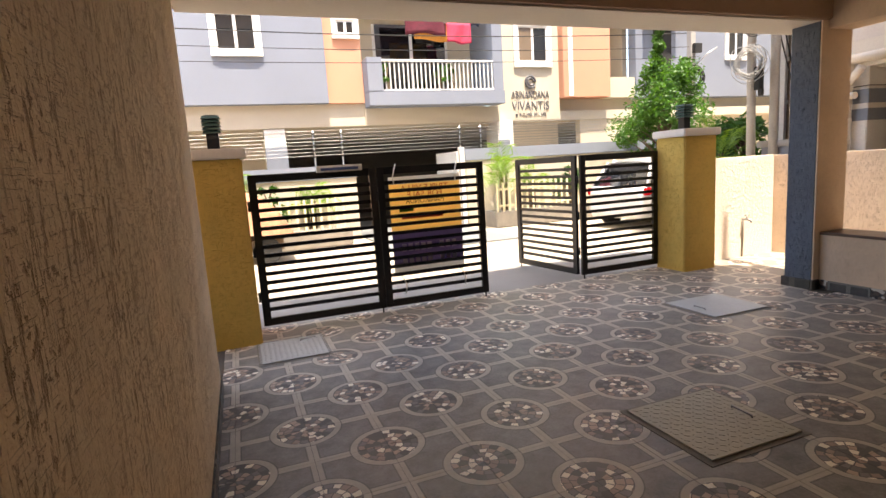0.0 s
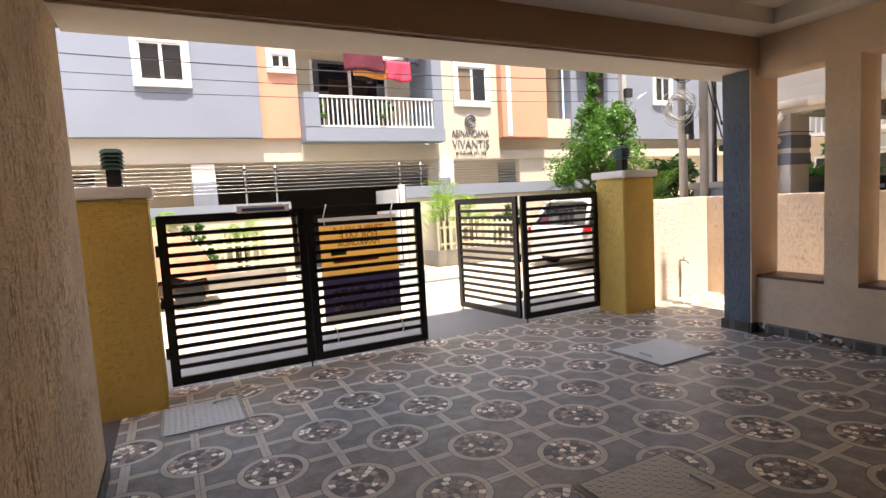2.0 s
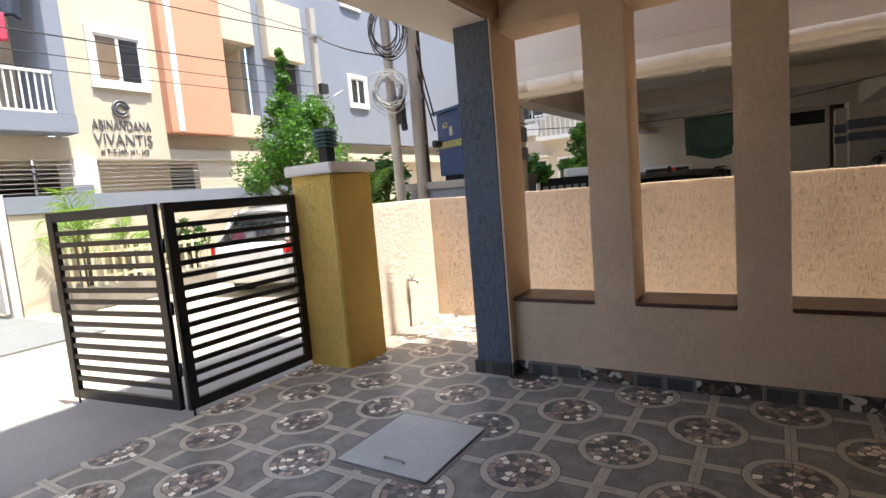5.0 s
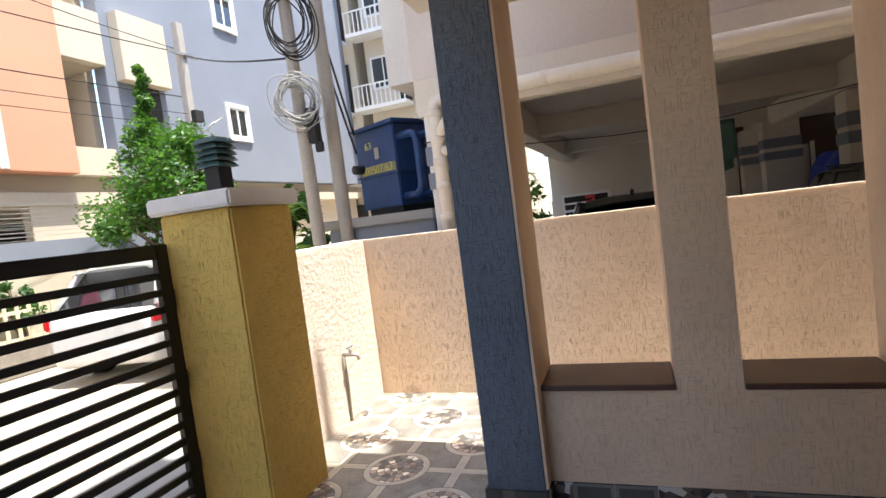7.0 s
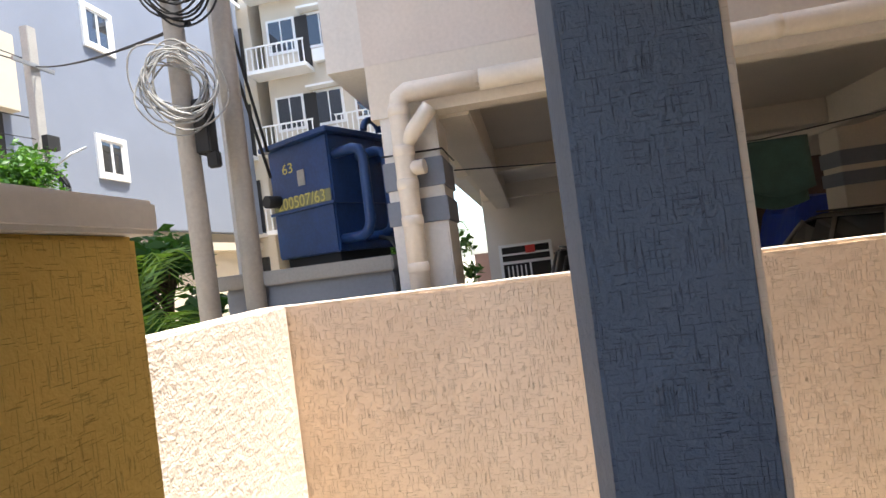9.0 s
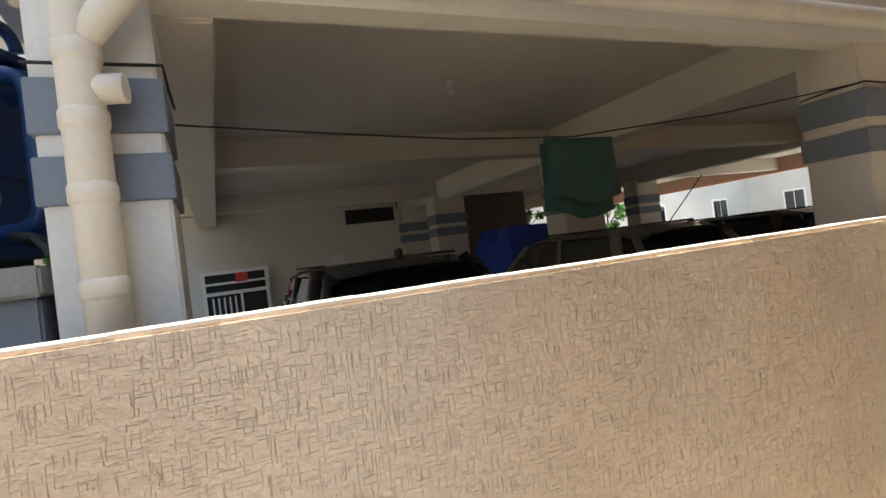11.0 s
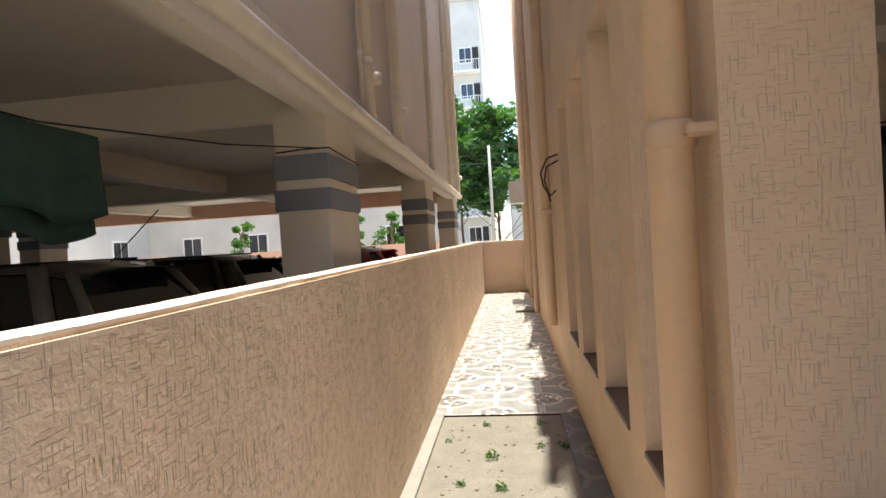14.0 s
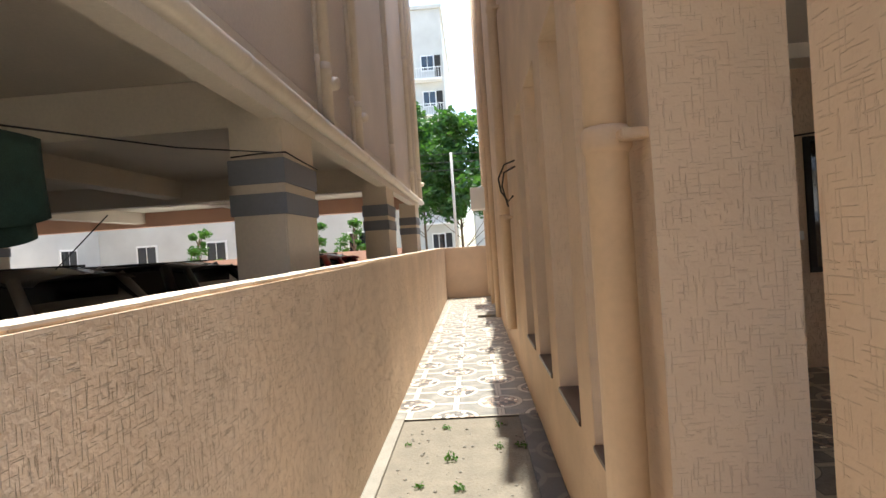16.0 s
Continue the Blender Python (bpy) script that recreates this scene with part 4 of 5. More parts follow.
# ---- banner and plate on the gate ----
ban = thing("gate_banner", "printed banner tied outside the gate, seen from behind", "banner")
def vinyl(name, color, through_light):
    m = plain(name, color, 0.5, vary=0.1)
    nt = m.node_tree
    tr = nt.nodes.new("ShaderNodeBsdfTranslucent")
    tr.inputs[0].default_value = (*through_light, 1)
    mx = nt.nodes.new("ShaderNodeMixShader")
    mx.inputs[0].default_value = 0.75
    nt.links.new(nt.nodes["Principled BSDF"].outputs[0], mx.inputs[1])
    nt.links.new(tr.outputs[0], mx.inputs[2])
    nt.links.new(mx.outputs[0], nt.nodes["Material Output"].inputs[0])
    return m


BY, BP, BR = vinyl("yellow_vinyl", (0.70, 0.52, 0.20), (0.95, 0.72, 0.35)), vinyl("purple_vinyl", (0.20, 0.17, 0.25), (0.22, 0.18, 0.28)), plain("red_print", (0.55, 0.06, 0.04), 0.5)
BW, BG = vinyl("white_vinyl", (0.72, 0.70, 0.66), (0.7, 0.68, 0.64)), plain("black_print", (0.05, 0.045, 0.04), 0.5)
for mat, z0, z1, lab in ((BW, 1.36, 1.44, "white hem"), (BY, 0.86, 1.36, "yellow panel"), (BP, 0.46, 0.86, "dark purple panel"), (BW, 0.36, 0.46, "white hem")):
    part("panel", boxes((1.50, 2.32, 5.545, 5.549, z0, z1)), mat, ban, lab)
for x0, x1, z0, z1, m in ((1.62, 2.10, 0.98, 1.04, BR), (1.6, 1.76, 1.06, 1.13, LEAF), (1.60, 2.25, 0.63, 0.71, BW), (1.60, 2.25, 0.50, 0.58, BW)):
    if z1 < 0.8:
        for k in range(9):
            if k != 5:
                part("printed_bar", boxes((x0 + k * 0.073, x0 + k * 0.073 + 0.05, 5.540, 5.544, z0, z1)), m, ban)
    else:
        part("printed_bar", boxes((x0, x1, 5.540, 5.544, z0, z1)), m, ban)
for words, z, w, m in (("TRIPLE VILLA", 1.285, 0.55, BR), ("FOR SALE", 1.215, 0.40, BR), ("MANIKONDA", 1.145, 0.44, BG)):
    lettering(words, 0.085, 1.90, 5.5425, z, m, "print", 0.001, True, w).parent = ban
for x in (1.55, 2.25):
    part("tie", tubed([(x, 5.545, 1.44), (x + 0.02, 5.48, 1.57), (x - 0.02, 5.47, 1.45), (x - 0.01, 5.474, 1.36)], 0.007, 6), WHITE, ban, "white string tie")
    part("tie", tubed([(x, 5.545, 0.37), (x + 0.03, 5.47, 0.34), (x + 0.05, 5.465, 0.25), (x + 0.03, 5.46, 0.18)], 0.006, 6), WHITE, ban, "white string tie")
plate = thing("gate_plate", "small white and blue name plate on the gate", "plate")
part("board", boxes((0.75, 1.21, 5.45, 5.478, 1.535, 1.60), bevel=0.002), WHITE, plate)
part("strip", boxes((0.79, 1.17, 5.446, 5.45, 1.55, 1.578)), plain("blue_print", (0.06, 0.10, 0.25), 0.5), plate)

# ---- balcony plants ----
for x, z, sd in ((3.85, 3.5, 61), (5.3, 3.5, 62), (5.6, 3.5, 63)):
    tree((x, 13.62, z), 0.75, 0.25, sd, LEAF, 0.05, "potted plant trailing through the balcony rail", 8, 40, name="potted_plant")

# ---- cars ----
def car(at, turn, paint, label, length=4.0, width=1.70, height=1.50, antenna=""):
    """A hatchback whose nose points along its own +x, standing at its centre."""
    c = thing("car", label, "car", at, turn, group="parked cars")
    L, W = length, width / 2
    st = [(-0.50, 0.32, 0.78, 0.80), (-0.485, 0.24, 0.92, 0.93), (-0.38, 0.20, 0.98, 1.0), (-0.10, 0.20, 0.96, 1.0), (0.18, 0.20, 0.95, 1.0), (0.36, 0.21, 0.86, 0.98), (0.46, 0.24, 0.74, 0.90), (0.50, 0.34, 0.60, 0.74)]
    bm = bmesh.new()
    rings = []
    for fx, z0, z1, k in st:
        w = W * k
        prof = [(-w * 0.86, z0), (-w, z0 + 0.12), (-w, (z0 + z1) / 2), (-w * 0.97, z1 - 0.06), (-w * 0.86, z1), (w * 0.86, z1), (w * 0.97, z1 - 0.06), (w, (z0 + z1) / 2), (w, z0 + 0.12), (w * 0.86, z0)]
        rings.append([bm.verts.new((fx * L, y, z)) for y, z in prof])
    for a, b in zip(rings, rings[1:]):
        for i in range(10):
            bm.faces.new((a[i], a[(i + 1) % 10], b[(i + 1) % 10], b[i])).smooth = True
    bm.faces.new(rings[0]), bm.faces.new(rings[-1][::-1])
    body = part("body", bm, paint, c)
    lo = [(-0.47, W * 0.88), (-0.36, W * 0.93), (0.02, W * 0.95), (0.20, W * 0.93), (0.29, W * 0.84)]
    hi = [(-0.37, W * 0.66), (-0.30, W * 0.70), (0.0, W * 0.73), (0.08, W * 0.70), (0.115, W * 0.64)]
    zt = [height - 0.09, height - 0.03, height - 0.02, height - 0.05, height - 0.09]
    bm = bmesh.new()
    v = {}
    for i in range(5):
        for s in (-1, 1):
            v[i, s, 0] = bm.verts.new((lo[i][0] * L, s * lo[i][1], 0.93 - (0.05 if i == 4 else 0)))
            v[i, s, 1] = bm.verts.new((hi[i][0] * L, s * hi[i][1], zt[i]))
    for i in range(4):
        for s in (-1, 1):
            bm.faces.new((v[i, s, 0], v[i + 1, s, 0], v[i + 1, s, 1], v[i, s, 1]))
        bm.faces.new((v[i, -1, 1], v[i + 1, -1, 1], v[i + 1, 1, 1], v[i, 1, 1]))
    for i in (0, 4):
        bm.faces.new((v[i, -1, 0], v[i, 1, 0], v[i, 1, 1], v[i, -1, 1]))
    part("glasshouse", bm, GLASS, c, "dark tinted windows")
    bm = bmesh.new()
    g = []
    for i, (fx, w) in enumerate([(-0.415, W * 0.66)] + hi[:-1] + [(0.125, W * 0.66)]):
        z = ([height - 0.10] + zt[:-1] + [height - 0.095])[i]
        g.append([bm.verts.new((fx * L, w * k, z + 0.012 + b)) for k, b in ((-1.05, -0.03), (-0.92, 0.01), (-0.4, 0.035), (0.4, 0.035), (0.92, 0.01), (1.05, -0.03))])
    for a, b in zip(g, g[1:]):
        for i in range(5):
            bm.faces.new((a[i], a[i + 1], b[i + 1], b[i])).smooth = True
    r = bmesh.ops.solidify(bm, geom=bm.faces[:], thickness=0.02)
    part("roof", bm, paint, c)
    for s in (-1, 1):
        for a, b, rr in (((0.29 * L, s * W * 0.86, 0.9), (0.11 * L, s * W * 0.68, height - 0.07), 0.028), ((-0.10 * L, s * W * 0.94, 0.93), (-0.09 * L, s * W * 0.72, height - 0.03), 0.035), ((-0.37 * L, s * W * 0.92, 0.93), (-0.31 * L, s * W * 0.70, height - 0.03), 0.07), ((-0.46 * L, s * W * 0.88, 0.93), (-0.375 * L, s * W * 0.68, height - 0.07), 0.045)):
            part("pillar", tubed([a, b], rr, 8), paint, c)
        part("mirror", boxes((0.13 * L, 0.18 * L, s * W * 1.0, s * W * 1.16, 0.93, 1.06), bevel=0.02), paint, c)
        part("roof_rail", tubed([(-0.30 * L, s * W * 0.64, height + 0.02), (0.03 * L, s * W * 0.66, height + 0.03)], 0.014, 6), RUBBER, c)
        part("tail_light", boxes((-0.497 * L, -0.44 * L, s * W * 0.86, s * W * 0.955, 0.74, 0.90), bevel=0.02), TAIL, c, "red tail light")
        part("headlight", boxes((0.43 * L, 0.482 * L, s * W * 0.55, s * W * 0.86, 0.58, 0.70), bevel=0.02), WHITE, c)
        for fx in (-0.31, 0.31):
            w = part("wheel", tubed([(fx * L, s * (W - 0.19), 0.31), (fx * L, s * (W + 0.005), 0.31)], 0.31, 24), RUBBER, c)
            part("rim", tubed([(fx * L, s * (W - 0.02), 0.31), (fx * L, s * (W + 0.012), 0.31)], 0.21, 16), STEEL, w)
    part("rear_bumper", boxes((-0.505 * L, -0.47 * L, -W * 0.8, W * 0.8, 0.30, 0.50), bevel=0.04), paint, c)
    if antenna == "rod":
        part("antenna", tubed([(-0.34 * L, 0, height), (-0.46 * L, 0, height + 0.42)], 0.005, 6), RUBBER, c)
    if antenna == "fin":
        part("antenna", boxes((-0.36 * L, -0.33 * L, -0.02, 0.02, height, height + 0.09), bevel=0.012), RUBBER, c)
    return c


def paintwork(name, color, metal=0.3):
    m, nt, b = material(name)
    p = place_of(nt)
    dust = ranged(nt, texture(nt, p, 5.0, 6.0), 0.4, 0.8, 0.0, 0.35)
    nt.links.new(mixed(nt, dust, color, tuple(0.5 * x + 0.09 for x in color)), b.inputs["Base Color"])
    b.inputs["Metallic"].default_value, b.inputs["Roughness"].default_value, b.inputs["Coat Weight"].default_value = metal, 0.35, 0.8
    return m


TAIL = clear("red_lamp_plastic", (0.45, 0.01, 0.015), 0.15)
BLACK_CAR, GREY_CAR = paintwork("black_car_paint", (0.008, 0.008, 0.01)), paintwork("grey_car_paint", (0.26, 0.24, 0.21), 0.2)
RED_CAR, SILVER_CAR = paintwork("red_car_paint", (0.35, 0.015, 0.02)), paintwork("white_car_paint", (0.62, 0.62, 0.62), 0.1)
car((11.0, 3.2, -0.03), 0, BLACK_CAR, "black hatchback parked in the neighbour's hall", antenna="fin", height=1.49)
car((11.2, 0.2, -0.03), 0, GREY_CAR, "dusty grey hatchback with roof rails and a rod antenna", antenna="rod", height=1.51)
car((11.4, -2.5, -0.03), 0, BLACK_CAR, "black hatchback parked beyond the pillar", height=1.48)
car((10.45, -6.2, -0.03), 0, RED_CAR, "red hatchback parked at the far end", height=1.45)
car((9.6, 9.9, -0.06), 10, SILVER_CAR, "white hatchback parked across the road", height=1.5)

# ---- neighbour's hall: fittings ----
# Tarpaulin over a parked vehicle; only the sheet is built.
tarp = thing("covered_vehicle", "parked vehicle under a bright blue tarpaulin", "tarpaulin")
bm = bmesh.new()
bmesh.ops.create_grid(bm, x_segments=14, y_segments=18, size=0.5, matrix=Matrix.LocRotScale((13.8, -0.9, 0), None, (1.6, 2.6, 1)))
for q in bm.verts:
    e = max(abs(q.co.x - 13.8) / 0.8, abs(q.co.y + 0.9) / 1.3)
    q.co.z = 1.75 * (1 - max(0, e - 0.75) * 3.9) + 0.06 * noise.noise(q.co * 3.1)
part("sheet", bm, TARP, tarp)
wg = thing("metal_gate", "white barred metal gate leaning on the wall", "gate", (15.7, 4.2, -0.03), 90)
for r in ((-0.55, -0.49, 0, 1.66), (0.49, 0.55, 0, 1.66), (-0.49, 0.49, 1.60, 1.66), (-0.49, 0.49, 1.24, 1.30), (-0.49, 0.49, 1.42, 1.46), (-0.09, -0.05, 0, 1.24)):
    part("bar", boxes((r[0], r[1], -0.02, 0.02, r[2], r[3])), WHITE, wg)
for k in range(5):
    part("bar", boxes((0.02 + k * 0.09, 0.05 + k * 0.09, -0.015, 0.015, 0.3, 1.2)), WHITE, wg)
part("panel", boxes((-0.49, 0.49, -0.03, -0.024, 0.0, 1.6)), DARK, wg, "dark sheet behind the bars")
part("sticker", boxes((-0.2, 0.0, 0.021, 0.026, 1.44, 1.60)), plain("red_sticker", (0.6, 0.05, 0.04), 0.5), wg)
vent = thing("wall_vent", "small rectangular opening high in the wall, its shade drawn as a dark sheet", "vent")
# A dark sheet on the wall takes the place of the vent's inner shade.
part("recess_shade", boxes((15.985, 15.998, 1.08, 2.08, 2.24, 2.52)), DARK, vent)
part("frame", boxes((15.975, 15.998, 1.03, 1.08, 2.2, 2.56), (15.975, 15.998, 2.08, 2.13, 2.2, 2.56), (15.975, 15.998, 1.08, 2.08, 2.2, 2.24), (15.975, 15.998, 1.08, 2.08, 2.52, 2.56)), NB_WALL, vent)
sw = thing("switch_box", "small white switch box on the plaster wall", "switch")
part("box", boxes((15.97, 15.999, 2.2, 2.42, 1.5, 1.68), bevel=0.005), WHITE, sw)
bulb = thing("ceiling_bulb", "unlit bulb holder on the hall ceiling", "lamp", (9.35, 2.72, 2.78))
part("rose", tubed([(0, 0, 0), (0, 0, -0.05)], 0.035, 14), WHITE, bulb)
part("bulb", tubed([(0, 0, -0.05), (0, 0, -0.08), (0, 0, -0.11), (0, 0, -0.125)], 0, 14, radii=[0.016, 0.02, 0.02, 0.008]), WHITE, bulb)
cloth("hung_towel", 2.33, 2.80, 1.68, 2.02, 8.12, TOWEL, "dark green towel hung over a wire", along="y", fold=0.02, seed=9)
cloth("hung_towel", 2.36, 2.80, 1.60, 2.0, 8.16, TOWEL, "back fall of the dark green towel", along="y", fold=0.02, seed=12)
cable("clothes_wire", [(8.11, 4.58, 2.13), (8.13, 3.9, 2.08), (8.14, 3.3, 2.04), (8.14, 2.6, 2.03), (7.95, 1.6, 2.1), (7.7, 0.80, 2.19)], 0.0045, "black wire strung between the pillars")
cable("clothes_wire", [(8.02, 0.79, 2.18), (7.82, 0.80, 2.19), (7.63, 0.79, 2.19), (7.635, 0.4, 2.18), (7.64, 0.0, 2.175)], 0.006, "black wire wound on the pillar")
cable("clothes_wire", [(8.12, 4.575, 2.2), (7.9, 4.58, 2.2), (7.64, 4.58, 2.2), (7.635, 4.96, 2.2)], 0.006, "black wire wound on the pillar")

# ---- drain pipes ----
def collar(parent, p, axis, r, mat):
    a = Vector(p)
    q = Vector(axis)
    part("collar", tubed([a - q * 0.035, a - q * 0.02, a + q * 0.02, a + q * 0.035], 0, 14, radii=[r - 0.008, r, r, r - 0.008]), mat, parent)


dp = thing("drain_pipe", "cream plastic drain pipe with a branch on the pillar", "pipe")
part("pipe_run", tubed([(7.56, 4.80, -0.03), (7.56, 4.80, 2.46), (7.56, 4.785, 2.515), (7.56, 4.74, 2.545), (7.56, 4.3, 2.545)], 0.062, 16), PVC, dp)
part("branch", tubed([(7.555, 4.80, 2.22), (7.54, 4.73, 2.30), (7.53, 4.66, 2.37), (7.52, 4.60, 2.43)], 0.05, 14), PVC, dp)
part("stub", tubed([(7.56, 4.80, 2.09), (7.54, 4.68, 2.09)], 0.045, 12), PVC, dp)
for z in (1.50, 1.78, 2.0, 2.20, 2.44):
    collar(dp, (7.56, 4.80, z), (0, 0, 1), 0.068, PVC)
hp = thing("drain_pipe", "long cream drain pipe under the neighbour's wall", "pipe")
part("run", tubed([(7.56, 4.32, 2.545), (7.56, 0, 2.54), (7.56, -8.7, 2.53)], 0.062, 14), PVC, hp)
for k in range(12):
    collar(hp, (7.56, 3.8 - k * 1.1, 2.544 - k * 0.001), (0, 1, 0), 0.066, PVC)
for y, r, top in ((-0.2, 0.06, 13), (0.02, 0.02, 13), (-1.25, 0.025, 13), (-1.5, 0.056, 13), (-4.1, 0.045, 13), (-6.9, 0.05, 13), (-7.5, 0.045, 13), (-8.5, 0.055, 13)):
    v = thing("drain_pipe", "upright drain pipe on the neighbour's wall", "pipe", group="neighbour's upright pipes")
    part("pipe_run", tubed([(7.57, y, 2.60), (7.57, y, top)], r, 12), NB_UPPER if r < 0.05 else PVC, v)
    for z in (3.1, 5.5):
        collar(v, (7.57, y, z), (0, 0, 1), r + 0.006, NB_UPPER)
    if r >= 0.055:
        part("stub", tubed([(7.57, y, 2.95), (7.50, y - 0.10, 2.98)], r, 12), PVC, v)
for y, z0, kind in ((2.99, 0.30, "tan painted drain pipe by the open bays"), (-1.45, 0.50, "tan painted drain pipe at the end of the bays")):
    v = thing("drain_pipe", kind, "pipe", group="house drain pipes")
    part("pipe_run", tubed([(6.0, y, z0), (6.0, y, 9.3)], 0.056, 18), PIPE_TAN, v)
    for z in (1.72, 4.0):
        collar(v, (6.0, y, z), (0, 0, 1), 0.066, PIPE_TAN)
        part("clamp", boxes((5.915, 5.99, y + 0.05, y + 0.10, z - 0.014, z + 0.014), bevel=0.004), PIPE_TAN, v)
for y, r in ((-5.2, 0.05), (-7.4, 0.05), (-8.2, 0.03), (-9.6, 0.05)):
    v = thing("drain_pipe", "tan pipe on the far house wall", "pipe", group="house drain pipes")
    part("pipe_run", tubed([(5.99, y, 0.1), (5.99, y, 9.3)], r, 10), PIPE_TAN, v)
cable("loose_cable", [(5.93, -0.62, 2.22), (6.02, -0.7, 2.2), (6.08, -0.8, 2.08), (6.06, -0.82, 1.95), (6.0, -0.78, 1.85), (5.95, -0.75, 1.9)], 0.009, "black cable looping out of the house wall")
cable("loose_cable", [(5.93, -0.60, 2.16), (6.03, -0.68, 2.12), (6.05, -0.78, 2.0), (6.0, -0.8, 1.8)], 0.009, "black cable looping out of the house wall")
ac = thing("wall_ledge", "small cream ledge box on the house wall", "ledge")
part("box", boxes((5.92, 6.35, -8.8, -8.0, 2.25, 2.75), bevel=0.01), WHITE, ac)

# ---- skirting, chequer plates, weeds ----
rng = random.Random(4)
def pebbles(name):
    m, nt, b = material(name)
    p = place_of(nt)
    v = nt.nodes.new("ShaderNodeTexVoronoi")
    v.inputs["Scale"].default_value = 24.0
    nt.links.new(p, v.inputs["Vector"])
    sc = nt.nodes.new("ShaderNodeSeparateColor")
    nt.links.new(v.outputs["Color"], sc.inputs[0])
    col = mixed(nt, ranged(nt, sc.outputs[0], 0.3, 0.75), (0.03, 0.028, 0.03), (0.17, 0.12, 0.09))
    col = mixed(nt, calc(nt, "GREATER_THAN", sc.outputs[1], 0.8), col, (0.6, 0.57, 0.52))
    nt.links.new(col, b.inputs["Base Color"])
    b.inputs["Roughness"].default_value = 0.35
    bumped(nt, b, v.outputs["Distance"], 0.4, 0.004)
    return m


MOSAIC = pebbles("dark_pebble_mosaic")
SLATE, PALE = plain("dark_slate_tile", (0.075, 0.075, 0.072), 0.35, vary=0.4, coarse=9), plain("pale_tile_border", (0.20, 0.19, 0.175), 0.4)
skirt = thing("skirting", "dark mosaic tile skirting along the stucco wall", "skirting", kind="structure")
k, y = 0, -1.05
while y < 3.70:
    w = 0.38 if k % 3 == 0 else 0.20
    e = min(3.73, y + w - 0.003)
    if k % 3 == 0:
        part("tile", boxes((5.566, 5.579, y, e, 0, 0.098), bevel=0.001), MOSAIC, skirt, "dark pebble mosaic tile")
    else:
        t = part("tile", boxes((5.566, 5.579, y, e, 0, 0.098), bevel=0.001), SLATE, skirt)
        part("border", boxes((5.564, 5.566, y, e, 0.083, 0.098), (5.564, 5.566, y, y + 0.018, 0, 0.083), (5.564, 5.566, e - 0.018, e, 0, 0.083)), PALE, t)
    k, y = k + 1, y + w
for r in ((5.456, 5.469, 3.745, 4.05, 0, 0.10), (5.456, 5.566, 3.722, 3.734, 0, 0.10), (5.456, 5.93, 4.046, 4.058, 0, 0.1)):
    part("tile", boxes(r), SKIRT, skirt)
part("tile", boxes((-0.269, -0.257, 0.0, 4.07, 0, 0.098)), SKIRT, skirt)
for h, nx, ny in ((h1, 15, 15), (h3, 14, 15)):
    me = mesh_of("tread", boxes((-0.014, 0.014, -0.004, 0.004, 0, 0.0025)), HATCH if h is h1 else HATCH_GREY)
    top = 0.016 if h is h1 else 0.014
    for i in range(nx):
        for j in range(ny):
            o = new("tread", me)
            o.parent = h
            o.matrix_basis = pose(-0.28 + i * 0.56 / (nx - 1), -0.27 + j * 0.54 / (ny - 1), top, 0, 0, 45 if (i + j) % 2 else -45)


def weed(x, y, s, seed):
    r = random.Random(seed)
    w = thing("weed", "small green weed in the sandy bed", "weed", (x, y, -0.012), group="weeds")
    bm = bmesh.new()
    leaf_ball(bm, (0, 0, s * 0.45), s, 45, s * 0.32, r, 0.4)
    part("leaves", bm, LEAF, w)


for i, (x, y, s) in enumerate(((6.62, 0.80, 0.07), (6.28, 0.62, 0.05), (6.68, 0.18, 0.05), (6.26, 0.16, 0.05), (6.12, 0.62, 0.06), (6.95, 0.5, 0.04), (6.55, 1.25, 0.06), (6.8, 1.2, 0.05))):
    weed(x, y, s * 0.7, i)
st = bmesh.new()
for i in range(120):
    x, y, s = rng.uniform(6.1, 6.98), rng.uniform(0.0, 2.3), rng.uniform(0.004, 0.016)
    bmesh.ops.create_icosphere(st, subdivisions=1, radius=s, matrix=pose(x, y, -0.012, 0, 0, i))
solid("gravel", st, CEMENT, "loose pebbles on the sandy bed", "gravel", kind="stuff")
drain = thing("floor_drain", "dark drain lid in the passage floor", "drain", (6.17, -6.2, 0))
part("lid", boxes((-0.2, 0.2, -0.25, 0.25, 0, 0.05), bevel=0.004), CEMENT, drain)

# ---- back of the porch ----
win = thing("porch_window", "dark glazed porch window with a steel frame", "window", kind="structure")
part("pane", boxes((2.2, 2.98, -1.058, -1.05, 1.0, 2.25)), GLASS, win)
part("frame", boxes((2.98, 3.04, -1.06, -1.03, 0.95, 2.3), (2.14, 2.2, -1.06, -1.03, 0.95, 2.3), (2.2, 2.98, -1.06, -1.03, 2.25, 2.3), (2.2, 2.98, -1.06, -1.03, 0.95, 1.0)), RUBBER, win)
sp2 = thing("switch_plate", "white switch plate on the tan wall", "switch")
part("plate", boxes((3.08, 3.2, -1.06, -1.048, 1.28, 1.37), bevel=0.004), WHITE, sp2)
dr = thing("porch_door", "brown wooden door frame in the porch wall", "door", kind="structure")
part("frame", boxes((3.62, 3.70, -1.06, -1.02, 0, 2.15), (4.6, 4.68, -1.06, -1.02, 0, 2.15), (3.70, 4.6, -1.06, -1.02, 2.07, 2.15)), GRANITE, dr)
part("leaf", boxes((3.70, 4.6, -1.06, -1.04, 0.01, 2.07)), GRANITE, dr)
cable("wall_cable", [(3.9, -1.05, 2.32), (3.3, -1.045, 2.30), (2.6, -1.045, 2.36)], 0.009, "black cable along the porch wall")

